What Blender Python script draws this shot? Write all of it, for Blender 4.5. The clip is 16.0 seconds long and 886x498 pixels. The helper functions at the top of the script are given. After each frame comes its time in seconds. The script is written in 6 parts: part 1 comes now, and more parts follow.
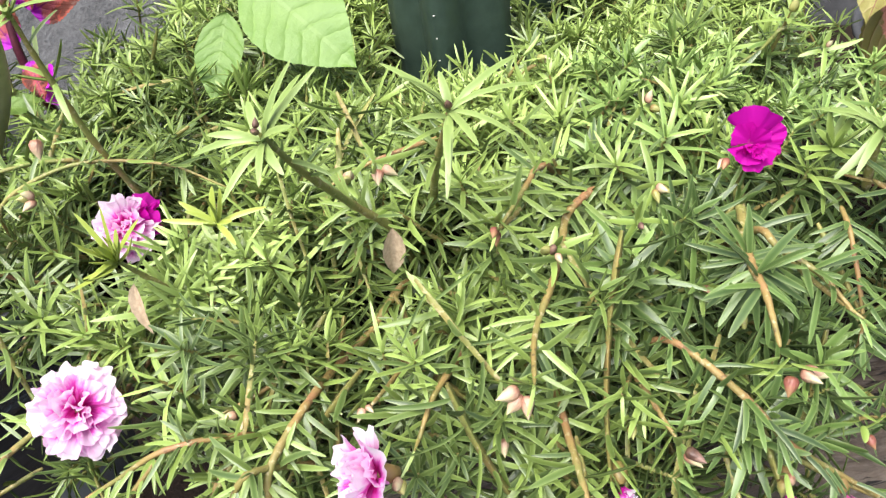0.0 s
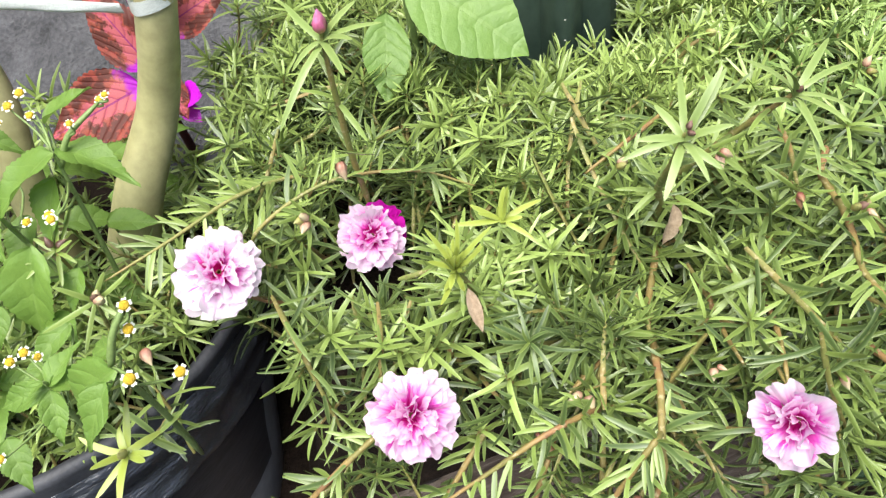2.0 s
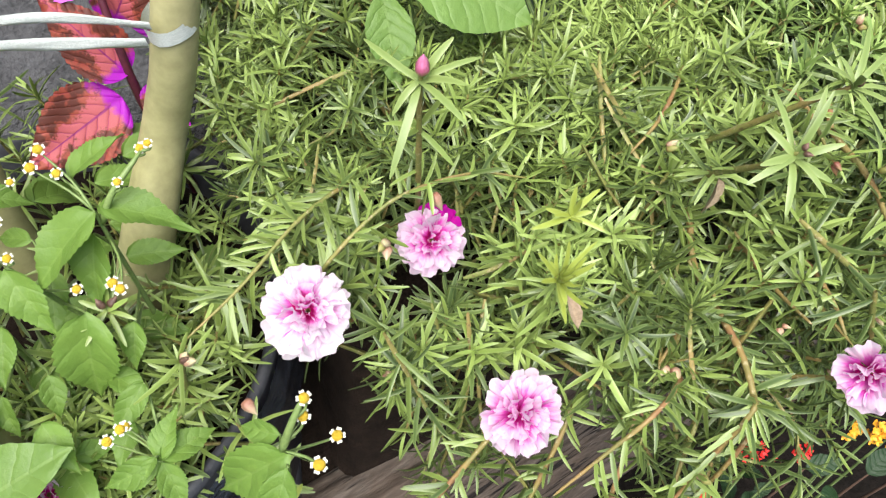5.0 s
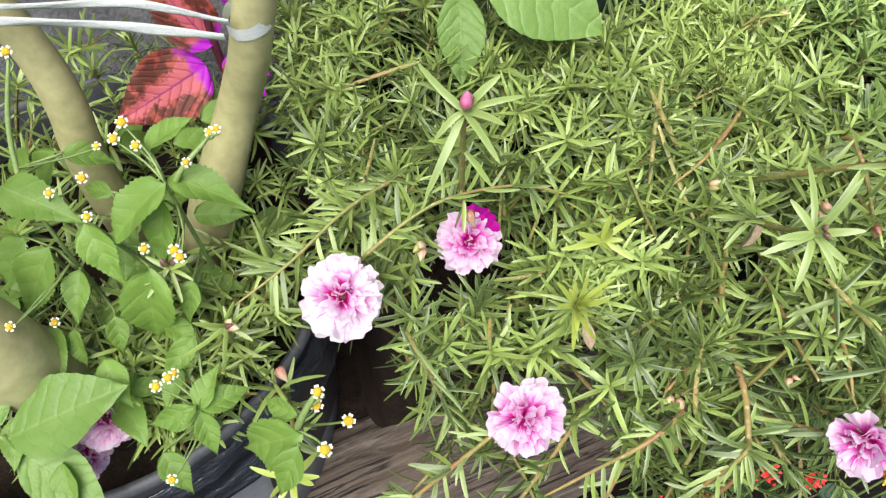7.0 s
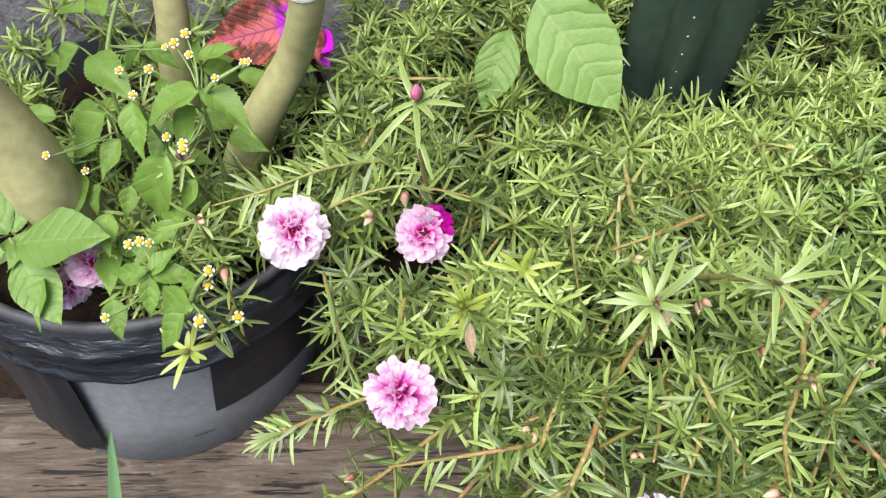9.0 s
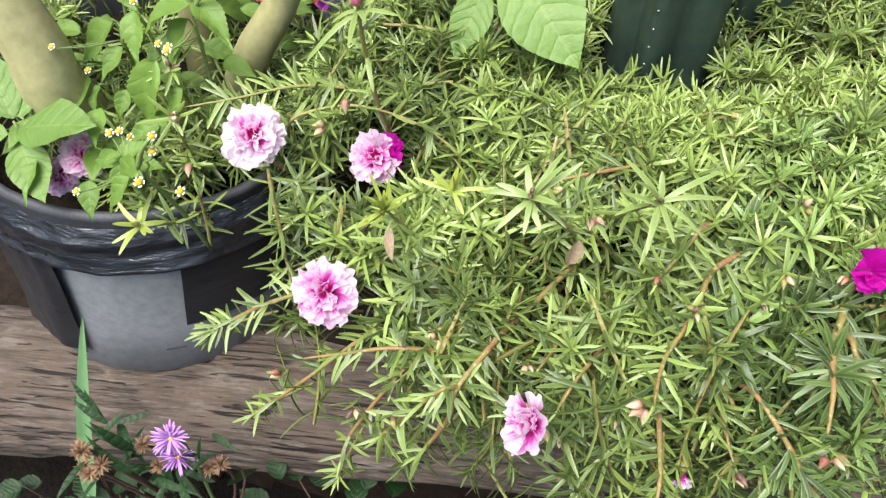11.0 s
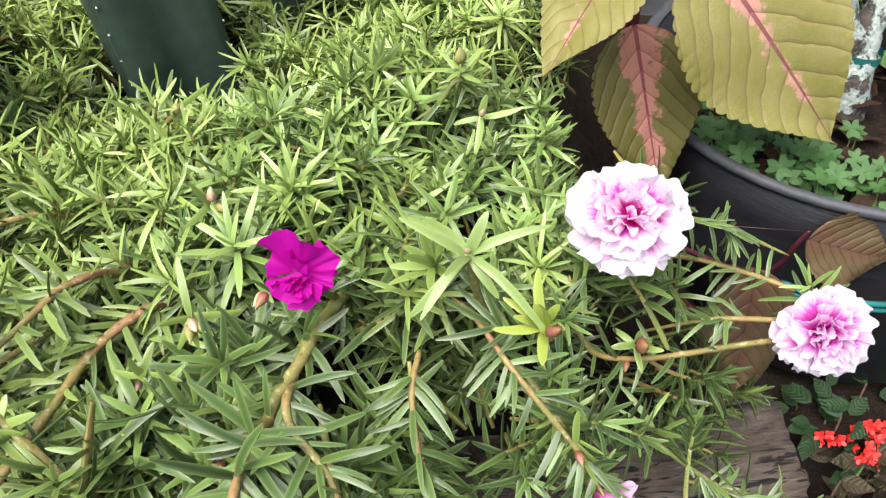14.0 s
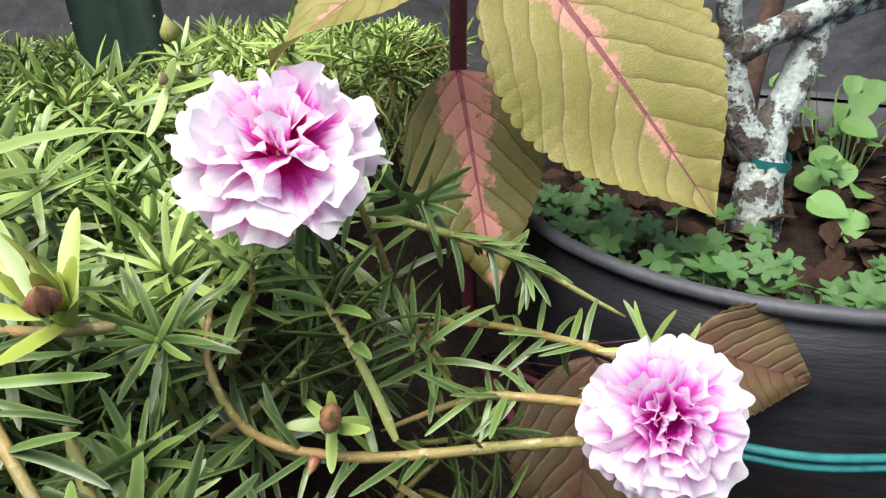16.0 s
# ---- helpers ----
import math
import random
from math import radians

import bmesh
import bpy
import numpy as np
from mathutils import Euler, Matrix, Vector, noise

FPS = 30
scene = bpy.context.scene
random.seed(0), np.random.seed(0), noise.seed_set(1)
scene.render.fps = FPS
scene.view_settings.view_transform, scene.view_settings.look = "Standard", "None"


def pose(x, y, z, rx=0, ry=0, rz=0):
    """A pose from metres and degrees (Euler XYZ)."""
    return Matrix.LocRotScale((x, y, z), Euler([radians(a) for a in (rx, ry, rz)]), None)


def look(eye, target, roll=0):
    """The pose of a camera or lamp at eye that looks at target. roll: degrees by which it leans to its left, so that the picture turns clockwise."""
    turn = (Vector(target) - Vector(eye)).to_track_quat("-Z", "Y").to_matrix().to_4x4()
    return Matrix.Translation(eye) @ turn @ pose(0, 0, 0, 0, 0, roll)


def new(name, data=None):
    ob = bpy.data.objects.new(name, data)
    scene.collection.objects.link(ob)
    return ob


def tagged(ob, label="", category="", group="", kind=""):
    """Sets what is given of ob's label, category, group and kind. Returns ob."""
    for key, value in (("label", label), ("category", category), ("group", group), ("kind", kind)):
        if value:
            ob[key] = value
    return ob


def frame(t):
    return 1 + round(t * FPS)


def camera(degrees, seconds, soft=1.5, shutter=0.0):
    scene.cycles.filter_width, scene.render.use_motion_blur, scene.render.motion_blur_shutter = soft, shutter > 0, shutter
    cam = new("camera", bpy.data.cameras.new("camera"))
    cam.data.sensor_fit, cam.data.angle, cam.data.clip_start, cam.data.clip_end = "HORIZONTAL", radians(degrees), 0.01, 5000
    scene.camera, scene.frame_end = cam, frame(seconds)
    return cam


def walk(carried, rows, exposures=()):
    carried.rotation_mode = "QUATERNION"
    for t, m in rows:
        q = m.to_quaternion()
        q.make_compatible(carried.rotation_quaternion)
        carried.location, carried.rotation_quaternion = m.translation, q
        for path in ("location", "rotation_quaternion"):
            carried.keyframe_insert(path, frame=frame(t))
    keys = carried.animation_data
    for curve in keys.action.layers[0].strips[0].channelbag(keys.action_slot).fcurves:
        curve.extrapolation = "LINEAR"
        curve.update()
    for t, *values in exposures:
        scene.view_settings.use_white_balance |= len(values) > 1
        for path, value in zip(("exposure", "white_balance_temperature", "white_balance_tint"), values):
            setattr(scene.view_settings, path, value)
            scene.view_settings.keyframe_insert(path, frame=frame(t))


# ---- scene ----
cam = camera(61.8, 16.0, soft=1.32)
PATH = [
    (0, (0.013, 0.018, 0.867), (-0.178, 1.526, -0.433), -9.5),
    (0.5, (-0.024, 0.007, 0.886), (-0.151, 1.515, -0.422), -9.3),
    (1, (-0.075, 0.008, 0.897), (-0.135, 1.494, -0.439), -9.3),
    (1.5, (-0.13, 0.013, 0.907), (-0.115, 1.48, -0.451), -8.6),
    (2, (-0.165, 0.023, 0.912), (-0.063, 1.44, -0.497), -9.3),
    (2.5, (-0.201, 0.034, 0.913), (0.0, 1.392, -0.542), -7.8),
    (3, (-0.224, 0.047, 0.916), (0.063, 1.324, -0.596), -6.7),
    (3.5, (-0.24, 0.068, 0.928), (0.114, 1.299, -0.609), -6.1),
    (4, (-0.252, 0.088, 0.943), (0.154, 1.231, -0.647), -5.7),
    (4.2, (-0.253, 0.094, 0.946), (0.171, 1.204, -0.663), -5.2),
    (6.3, (-0.25, 0.098, 1.011), (0.06, 1.082, -0.703), -4.9),
    (6.5, (-0.248, 0.099, 1.014), (0.035, 1.067, -0.712), -5.4),
    (7, (-0.224, 0.106, 1.004), (-0.08, 1.082, -0.736), -7.1),
    (7.5, (-0.206, 0.097, 1.013), (-0.179, 1.128, -0.7), -7.3),
    (8, (-0.178, 0.086, 1.019), (-0.219, 1.16, -0.668), -5.1),
    (8.2, (-0.164, 0.077, 1.021), (-0.241, 1.169, -0.652), -4.2),
    (10.3, (-0.074, -0.001, 1.011), (-0.387, 1.149, -0.595), 1.4),
    (10.5, (-0.063, -0.006, 1.008), (-0.398, 1.153, -0.588), 1.0),
    (11, (-0.033, -0.012, 1.001), (-0.402, 1.155, -0.581), 0.3),
    (11.5, (0.001, -0.008, 0.989), (-0.373, 1.166, -0.587), -1.3),
    (12, (0.044, 0.003, 0.959), (-0.297, 1.197, -0.609), -3.0),
    (12.5, (0.09, 0.021, 0.941), (-0.219, 1.291, -0.573), -5.5),
    (13, (0.127, 0.053, 0.92), (-0.116, 1.364, -0.571), -6.8),
    (13.5, (0.152, 0.084, 0.888), (-0.052, 1.435, -0.574), -8.3),
    (14, (0.173, 0.116, 0.854), (0.017, 1.515, -0.566), -8.5),
    (14.5, (0.18, 0.134, 0.822), (0.074, 1.607, -0.526), -6.4),
    (15, (0.2, 0.139, 0.801), (0.1, 1.715, -0.427), -3.1),
    (15.5, (0.226, 0.15, 0.762), (0.172, 1.856, -0.282), -1.9),
    (16, (0.249, 0.161, 0.73), (0.159, 1.952, -0.155), -3.3),
]
walk(cam, [(t, look(eye, target, roll)) for t, eye, target, roll in PATH], [(0.0, 1.28), (2.0, 1.10), (4.0, 0.95), (8.0, 0.85), (11.0, 1.05), (13.5, 1.07), (14.5, 1.10), (16.0, 1.07)])

# world, sun, exposure
world = bpy.data.worlds.new("sky")
scene.world = world
world.use_nodes = True
wn = world.node_tree.nodes
sky = wn.new("ShaderNodeTexSky")
sky.sky_type, sky.sun_disc = "NISHITA", False
sky.sun_elevation, sky.sun_rotation = radians(78), radians(215)
sky.air_density, sky.dust_density = 1.0, 3.0
world.node_tree.links.new(sky.outputs[0], wn["Background"].inputs[0])
wn["Background"].inputs[1].default_value = 0.095
sun = new("sun", bpy.data.lights.new("sun", "SUN"))
sun.data.energy, sun.data.angle, sun.data.color = 3.6, radians(50), (1.0, 0.98, 0.93)
sun.matrix_world = look((-0.55, -0.85, 3.2), (0, 0.3, 0.6))


# ---- materials ----
def nodes_of(name):
    m = bpy.data.materials.new(name)
    m.use_nodes = True
    t = m.node_tree
    return m, t, t.nodes["Principled BSDF"]


def rand_value(t):
    """One random number for each separate piece."""
    a, b = t.nodes.new("ShaderNodeObjectInfo"), t.nodes.new("ShaderNodeNewGeometry")
    s = t.nodes.new("ShaderNodeMath")
    s.operation = "ADD"
    t.links.new(a.outputs["Random"], s.inputs[0]), t.links.new(b.outputs["Random Per Island"], s.inputs[1])
    f = t.nodes.new("ShaderNodeMath")
    f.operation = "FRACT"
    t.links.new(s.outputs[0], f.inputs[0])
    return f.outputs[0]


def ramp(t, value, stops):
    r = t.nodes.new("ShaderNodeValToRGB")
    while len(r.color_ramp.elements) < len(stops):
        r.color_ramp.elements.new(0.5)
    for e, (p, c) in zip(r.color_ramp.elements, stops):
        e.position, e.color = p, (*c, 1)
    t.links.new(value, r.inputs[0])
    return r.outputs[0]


def blend(t, fac, a, b, kind="MIX"):
    m = t.nodes.new("ShaderNodeMix")
    m.data_type, m.blend_type = "RGBA", kind
    for socket, v in ((m.inputs[0], fac), (m.inputs[6], a), (m.inputs[7], b)):
        if isinstance(v, (int, float)):
            socket.default_value = v
        elif isinstance(v, tuple):
            socket.default_value = (*v, 1)
        else:
            t.links.new(v, socket)
    return m.outputs[2]


def noise_of(t, scale, detail=4, vector=None, rough=0.6):
    n = t.nodes.new("ShaderNodeTexNoise")
    n.inputs["Scale"].default_value, n.inputs["Detail"].default_value = scale, detail
    n.inputs["Roughness"].default_value = rough
    if vector is None:
        c = t.nodes.new("ShaderNodeTexCoord")
        vector = c.outputs["Object"]
    t.links.new(vector, n.inputs["Vector"])
    return n.outputs[0]


def stretch(t, sx, sy, sz):
    c, m = t.nodes.new("ShaderNodeTexCoord"), t.nodes.new("ShaderNodeMapping")
    m.inputs["Scale"].default_value = (sx, sy, sz)
    t.links.new(c.outputs["Object"], m.inputs[0])
    return m.outputs[0]


def calc(t, op, a, b=0.0, c=0.0):
    n = t.nodes.new("ShaderNodeMath")
    n.operation = op
    for i, v in enumerate((a, b, c)):
        if isinstance(v, (int, float)):
            n.inputs[i].default_value = v
        else:
            t.links.new(v, n.inputs[i])
    return n.outputs[0]


def axes(t):
    c, s = t.nodes.new("ShaderNodeTexCoord"), t.nodes.new("ShaderNodeSeparateXYZ")
    t.links.new(c.outputs["Object"], s.inputs[0])
    return s.outputs


def bump(t, p, height, strength, distance):
    b = t.nodes.new("ShaderNodeBump")
    b.inputs["Strength"].default_value, b.inputs["Distance"].default_value = strength, distance
    t.links.new(height, b.inputs["Height"])
    t.links.new(b.outputs[0], p.inputs["Normal"])


def thin(t, p, colour, share):
    """Leaf and petal tissue: some light passes through."""
    tr, mx = t.nodes.new("ShaderNodeBsdfTranslucent"), t.nodes.new("ShaderNodeMixShader")
    mx.inputs[0].default_value = share
    t.links.new(colour, tr.inputs[0])
    t.links.new(p.outputs[0], mx.inputs[1]), t.links.new(tr.outputs[0], mx.inputs[2])
    t.links.new(mx.outputs[0], t.nodes["Material Output"].inputs[0])


def needle_mat(name, stops, rough=0.36, share=0.12):
    m, t, p = nodes_of(name)
    # leaf age, mixed with the shade painted on deep and front shoots
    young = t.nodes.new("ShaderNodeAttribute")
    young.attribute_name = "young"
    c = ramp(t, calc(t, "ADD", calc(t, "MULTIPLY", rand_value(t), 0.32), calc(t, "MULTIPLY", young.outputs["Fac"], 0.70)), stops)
    at = t.nodes.new("ShaderNodeAttribute")
    at.attribute_name = "margin"
    edge = calc(t, "POWER", at.outputs["Fac"], 2.2)
    c = blend(t, calc(t, "MULTIPLY", edge, 0.30), c, (0.46, 0.55, 0.22))
    c = blend(t, calc(t, "MULTIPLY", noise_of(t, 120, 3), 0.18), c, (0.24, 0.35, 0.11))
    t.links.new(c, p.inputs["Base Color"])
    p.inputs["Roughness"].default_value = rough
    p.inputs["Specular IOR Level"].default_value = 0.5
    bump(t, p, noise_of(t, 900, 2), 0.15, 0.0004)
    thin(t, p, c, share)
    return m


def plain_mat(name, a, b, scale, rough, relief=0.3, depth=0.001, metal=0.0, fine=None, vec=None):
    m, t, p = nodes_of(name)
    v = stretch(t, *vec) if vec else None
    n1 = noise_of(t, scale, 6, v)
    c = ramp(t, n1, [(0.3, a), (0.7, b)])
    n2 = noise_of(t, (fine or scale * 7), 5, v)
    c = blend(t, 0.35, c, ramp(t, n2, [(0.3, tuple(x * 0.55 for x in a)), (0.7, tuple(min(1, x * 1.35) for x in b))]))
    t.links.new(c, p.inputs["Base Color"])
    p.inputs["Roughness"].default_value, p.inputs["Metallic"].default_value = rough, metal
    bump(t, p, calc(t, "ADD", n1, calc(t, "MULTIPLY", n2, 0.5)), relief, depth)
    return m


def blade_mat(name, light, dark, vein, length, slope=1.1, count=7.0, rough=0.5, share=0.25):
    """Broad leaf: midrib along y and side veins that rise from it."""
    m, t, p = nodes_of(name)
    ax = axes(t)
    side = calc(t, "ABSOLUTE", ax[0])
    run = calc(t, "SUBTRACT", ax[1], calc(t, "ADD", calc(t, "MULTIPLY", side, slope * 0.6), calc(t, "MULTIPLY", calc(t, "MULTIPLY", side, side), 1.6 / length)))
    run = calc(t, "ADD", run, calc(t, "MULTIPLY", calc(t, "SUBTRACT", noise_of(t, 5 / length, 2), 0.5), length * 0.12))
    saw = calc(t, "FRACT", calc(t, "MULTIPLY", run, count / length))
    tri = calc(t, "ABSOLUTE", calc(t, "SUBTRACT", saw, 0.5))
    vein_l = calc(t, "GREATER_THAN", tri, 0.455)
    mid = calc(t, "LESS_THAN", side, length * 0.012)
    lines = calc(t, "MAXIMUM", calc(t, "MULTIPLY", vein_l, 0.55), mid)
    c = ramp(t, noise_of(t, 1.2 / length * 3, 5), [(0.3, dark), (0.7, light)])
    c = blend(t, calc(t, "MULTIPLY", rand_value(t), 0.45), c, tuple(min(1, x * 0.6) for x in dark))
    c = blend(t, calc(t, "MULTIPLY", lines, 0.30), c, vein)
    c = blend(t, calc(t, "MULTIPLY", noise_of(t, 40 / length, 3), 0.3), c, tuple(x * 0.7 for x in dark))
    t.links.new(c, p.inputs["Base Color"])
    p.inputs["Roughness"].default_value = rough
    soft = calc(t, "SUBTRACT", 1.0, calc(t, "POWER", calc(t, "MULTIPLY", tri, 2.0), 3.0))
    bump(t, p, calc(t, "SUBTRACT", calc(t, "ADD", calc(t, "MULTIPLY", noise_of(t, 22 / length, 4), 1.2), calc(t, "MULTIPLY", soft, 0.9)), calc(t, "MULTIPLY", mid, 0.9)), 0.7, length * 0.013)
    thin(t, p, c, share)
    return m


def coleus_mat(name, length, edge_a, edge_b, heart, vein, width, spots, hold=1.15, foot=None):
    """Patterned leaf: a coloured heart along the midrib with a ragged border."""
    m, t, p = nodes_of(name)
    ax = axes(t)
    side = calc(t, "ABSOLUTE", ax[0])
    along = calc(t, "DIVIDE", ax[1], length)
    reach = calc(t, "MULTIPLY", calc(t, "SUBTRACT", hold, along), width)
    rag = calc(t, "MULTIPLY", calc(t, "SUBTRACT", noise_of(t, 5 / length, 6, None, 0.75), 0.5), width * 4.2)
    inside = calc(t, "MULTIPLY_ADD", calc(t, "SUBTRACT", calc(t, "ADD", reach, rag), side), 4.0 / width, 0.5)
    n = noise_of(t, 4 / length, 5)
    edge = ramp(t, n, [(0.35, edge_a), (0.65, edge_b)])
    c = blend(t, calc(t, "MINIMUM", calc(t, "MAXIMUM", inside, 0.0), 1.0), edge, heart)
    run = calc(t, "SUBTRACT", ax[1], calc(t, "ADD", calc(t, "MULTIPLY", side, 0.85), calc(t, "MULTIPLY", calc(t, "MULTIPLY", side, side), 1.8 / length)))
    run = calc(t, "ADD", run, calc(t, "MULTIPLY", calc(t, "SUBTRACT", noise_of(t, 4 / length, 2), 0.5), length * 0.14))
    tri = calc(t, "ABSOLUTE", calc(t, "SUBTRACT", calc(t, "FRACT", calc(t, "MULTIPLY", run, 8 / length)), 0.5))
    vl = calc(t, "MINIMUM", calc(t, "MAXIMUM", calc(t, "MULTIPLY_ADD", tri, 22.0, -10.1), 0.0), 1.0)
    mid = calc(t, "LESS_THAN", side, calc(t, "MULTIPLY", calc(t, "SUBTRACT", 1.1, along), length * 0.012))
    c = blend(t, calc(t, "MAXIMUM", calc(t, "MULTIPLY", vl, calc(t, "MULTIPLY_ADD", calc(t, "MINIMUM", calc(t, "MAXIMUM", inside, 0.0), 1.0), 0.20, 0.55)), calc(t, "MULTIPLY", mid, 0.8)), c, vein)
    if spots:
        sp = ramp(t, noise_of(t, 7 / length, 3), [(0.44, (0, 0, 0)), (0.52, (1, 1, 1))])
        away = calc(t, "SUBTRACT", 1.0, calc(t, "MINIMUM", calc(t, "MAXIMUM", inside, 0.0), 1.0))
        c = blend(t, calc(t, "MULTIPLY", calc(t, "MULTIPLY", sp, 0.88), away), c, spots)
    if foot:
        near = calc(t, "MULTIPLY", calc(t, "SUBTRACT", calc(t, "ADD", 0.16, calc(t, "MULTIPLY", calc(t, "SUBTRACT", noise_of(t, 9 / length, 4), 0.5), 0.25)), along), 14.0)
        c = blend(t, calc(t, "MINIMUM", calc(t, "MAXIMUM", near, 0.0), 1.0), c, foot)
    t.links.new(c, p.inputs["Base Color"])
    p.inputs["Roughness"].default_value = 0.5
    vo = t.nodes.new("ShaderNodeTexVoronoi")
    vo.inputs["Scale"].default_value = 34 / length
    cc = t.nodes.new("ShaderNodeTexCoord")
    t.links.new(cc.outputs["Object"], vo.inputs["Vector"])
    net = t.nodes.new("ShaderNodeTexVoronoi")
    net.feature = "DISTANCE_TO_EDGE"
    net.inputs["Scale"].default_value = 62 / length
    t.links.new(cc.outputs["Object"], net.inputs["Vector"])
    lace = calc(t, "MINIMUM", calc(t, "MULTIPLY", net.outputs["Distance"], 9.0), 1.0)
    c = blend(t, calc(t, "MULTIPLY", calc(t, "SUBTRACT", 1.0, lace), 0.13), c, tuple(x * 0.55 for x in edge_a))
    t.links.new(c, p.inputs["Base Color"])
    puff = calc(t, "SUBTRACT", calc(t, "MULTIPLY", calc(t, "SUBTRACT", 1.0, calc(t, "POWER", calc(t, "MULTIPLY", tri, 2.0), 4.0)), 0.55), calc(t, "MULTIPLY", lace, -0.09))
    bump(t, p, calc(t, "SUBTRACT", puff, mid), 0.7, length * 0.012)
    thin(t, p, c, 0.3)
    return m


def petal_mat(name, rim, mid, throat, length, lo, hi):
    m, t, p = nodes_of(name)
    ax = axes(t)
    v = stretch(t, 1, 0.12, 1)
    wob = calc(t, "MULTIPLY", calc(t, "SUBTRACT", noise_of(t, 380, 3, v), 0.5), 0.6)
    s = calc(t, "ADD", calc(t, "DIVIDE", ax[1], length), wob)
    s = calc(t, "ADD", s, calc(t, "MULTIPLY", calc(t, "SUBTRACT", rand_value(t), 0.5), 0.25))
    c = ramp(t, s, [(lo * 0.45, throat), (lo, mid), ((lo + hi) / 2, tuple((a + 2 * b) / 3 for a, b in zip(mid, rim))), (hi, rim)])
    t.links.new(c, p.inputs["Base Color"])
    p.inputs["Roughness"].default_value = 0.6
    bump(t, p, noise_of(t, 600, 3, v), 0.3, 0.0005)
    p.inputs["Specular IOR Level"].default_value = 0.2
    thin(t, p, c, 0.55)
    return m


def wood_mat(name):
    """Weathered wood: brown, grey-streaked along x, with fine dark checks."""
    m, t, p = nodes_of(name)
    ax = axes(t)
    lie = t.nodes.new("ShaderNodeCombineXYZ")
    t.links.new(ax[0], lie.inputs[0])
    t.links.new(calc(t, "MULTIPLY_ADD", ax[0], -0.10, ax[1]), lie.inputs[1])
    t.links.new(calc(t, "MULTIPLY_ADD", ax[0], -0.21, ax[2]), lie.inputs[2])

    def grain(*k):
        mp = t.nodes.new("ShaderNodeMapping")
        mp.inputs["Scale"].default_value = k
        t.links.new(lie.outputs[0], mp.inputs[0])
        return mp.outputs[0]
    n1, n2 = noise_of(t, 1.0, 7, grain(12, 70, 70), 0.7), noise_of(t, 1.0, 6, grain(30, 320, 320), 0.7)
    big, patch = noise_of(t, 26, 6, None, 0.7), noise_of(t, 1.0, 5, grain(16, 34, 34), 0.7)
    c = ramp(t, n1, [(0.32, (0.045, 0.031, 0.023)), (0.5, (0.098, 0.078, 0.062)), (0.68, (0.195, 0.168, 0.145))])
    c = blend(t, 0.5, c, ramp(t, n2, [(0.36, (0.03, 0.02, 0.015)), (0.52, (0.13, 0.095, 0.072)), (0.66, (0.30, 0.25, 0.21))]))
    c = blend(t, ramp(t, big, [(0.42, (0, 0, 0)), (0.62, (0.75, 0.75, 0.75))]), c, (0.125, 0.088, 0.064))
    c = blend(t, ramp(t, patch, [(0.55, (0, 0, 0)), (0.70, (0.55, 0.55, 0.55))]), c, (0.27, 0.235, 0.20))
    gate = ramp(t, noise_of(t, 1.0, 2, grain(7, 20, 20)), [(0.46, (0, 0, 0)), (0.52, (1, 1, 1))])
    fine = ramp(t, noise_of(t, 1.0, 2, grain(9, 260, 260)), [(0.38, (1, 1, 1)), (0.43, (0, 0, 0))])
    crack = ramp(t, noise_of(t, 1.0, 4, grain(8, 190, 190)), [(0.32, (1, 1, 1)), (0.37, (0, 0, 0))])
    dark = calc(t, "MAXIMUM", calc(t, "MULTIPLY", gate, fine), crack)
    c = blend(t, dark, c, (0.014, 0.009, 0.007))
    t.links.new(c, p.inputs["Base Color"])
    p.inputs["Roughness"].default_value = 0.85
    c = blend(t, 1.0, c, (0.80, 0.79, 0.78), "MULTIPLY")
    t.links.new(c, p.inputs["Base Color"])
    h = calc(t, "SUBTRACT", calc(t, "ADD", calc(t, "MULTIPLY", n1, 0.6), calc(t, "MULTIPLY", n2, 0.5)), dark)
    bump(t, p, h, 0.9, 0.005)
    return m


def bud_mat(name, low, mid, tip):
    """Bud skin, unit long: darker foot, paler tip."""
    m, t, p = nodes_of(name)
    s = calc(t, "ADD", axes(t)[2], calc(t, "MULTIPLY", calc(t, "SUBTRACT", noise_of(t, 4, 4), 0.5), 0.7))
    s = calc(t, "ADD", s, calc(t, "MULTIPLY", calc(t, "SUBTRACT", rand_value(t), 0.5), 0.5))
    c = ramp(t, s, [(0.05, low), (0.45, mid), (0.95, tip)])
    t.links.new(c, p.inputs["Base Color"])
    p.inputs["Roughness"].default_value = 0.45
    bump(t, p, noise_of(t, 7, 3, stretch(t, 1, 1, 0.15)), 0.15, 0.01)
    return m


def lichen_mat(name):
    """Dark bark under a broken crust of pale lichen."""
    m, t, p = nodes_of(name)
    n1, n2 = noise_of(t, 75, 6, None, 0.7), noise_of(t, 320, 4)
    crust = ramp(t, n1, [(0.46, (0, 0, 0)), (0.51, (1, 1, 1))])
    pale = ramp(t, n2, [(0.3, (0.20, 0.235, 0.21)), (0.7, (0.40, 0.44, 0.40))])
    c = blend(t, crust, ramp(t, n2, [(0.3, (0.02, 0.017, 0.014)), (0.7, (0.11, 0.085, 0.07))]), pale)
    t.links.new(c, p.inputs["Base Color"])
    p.inputs["Roughness"].default_value = 0.9
    bump(t, p, calc(t, "ADD", crust, n2), 0.9, 0.002)
    return m


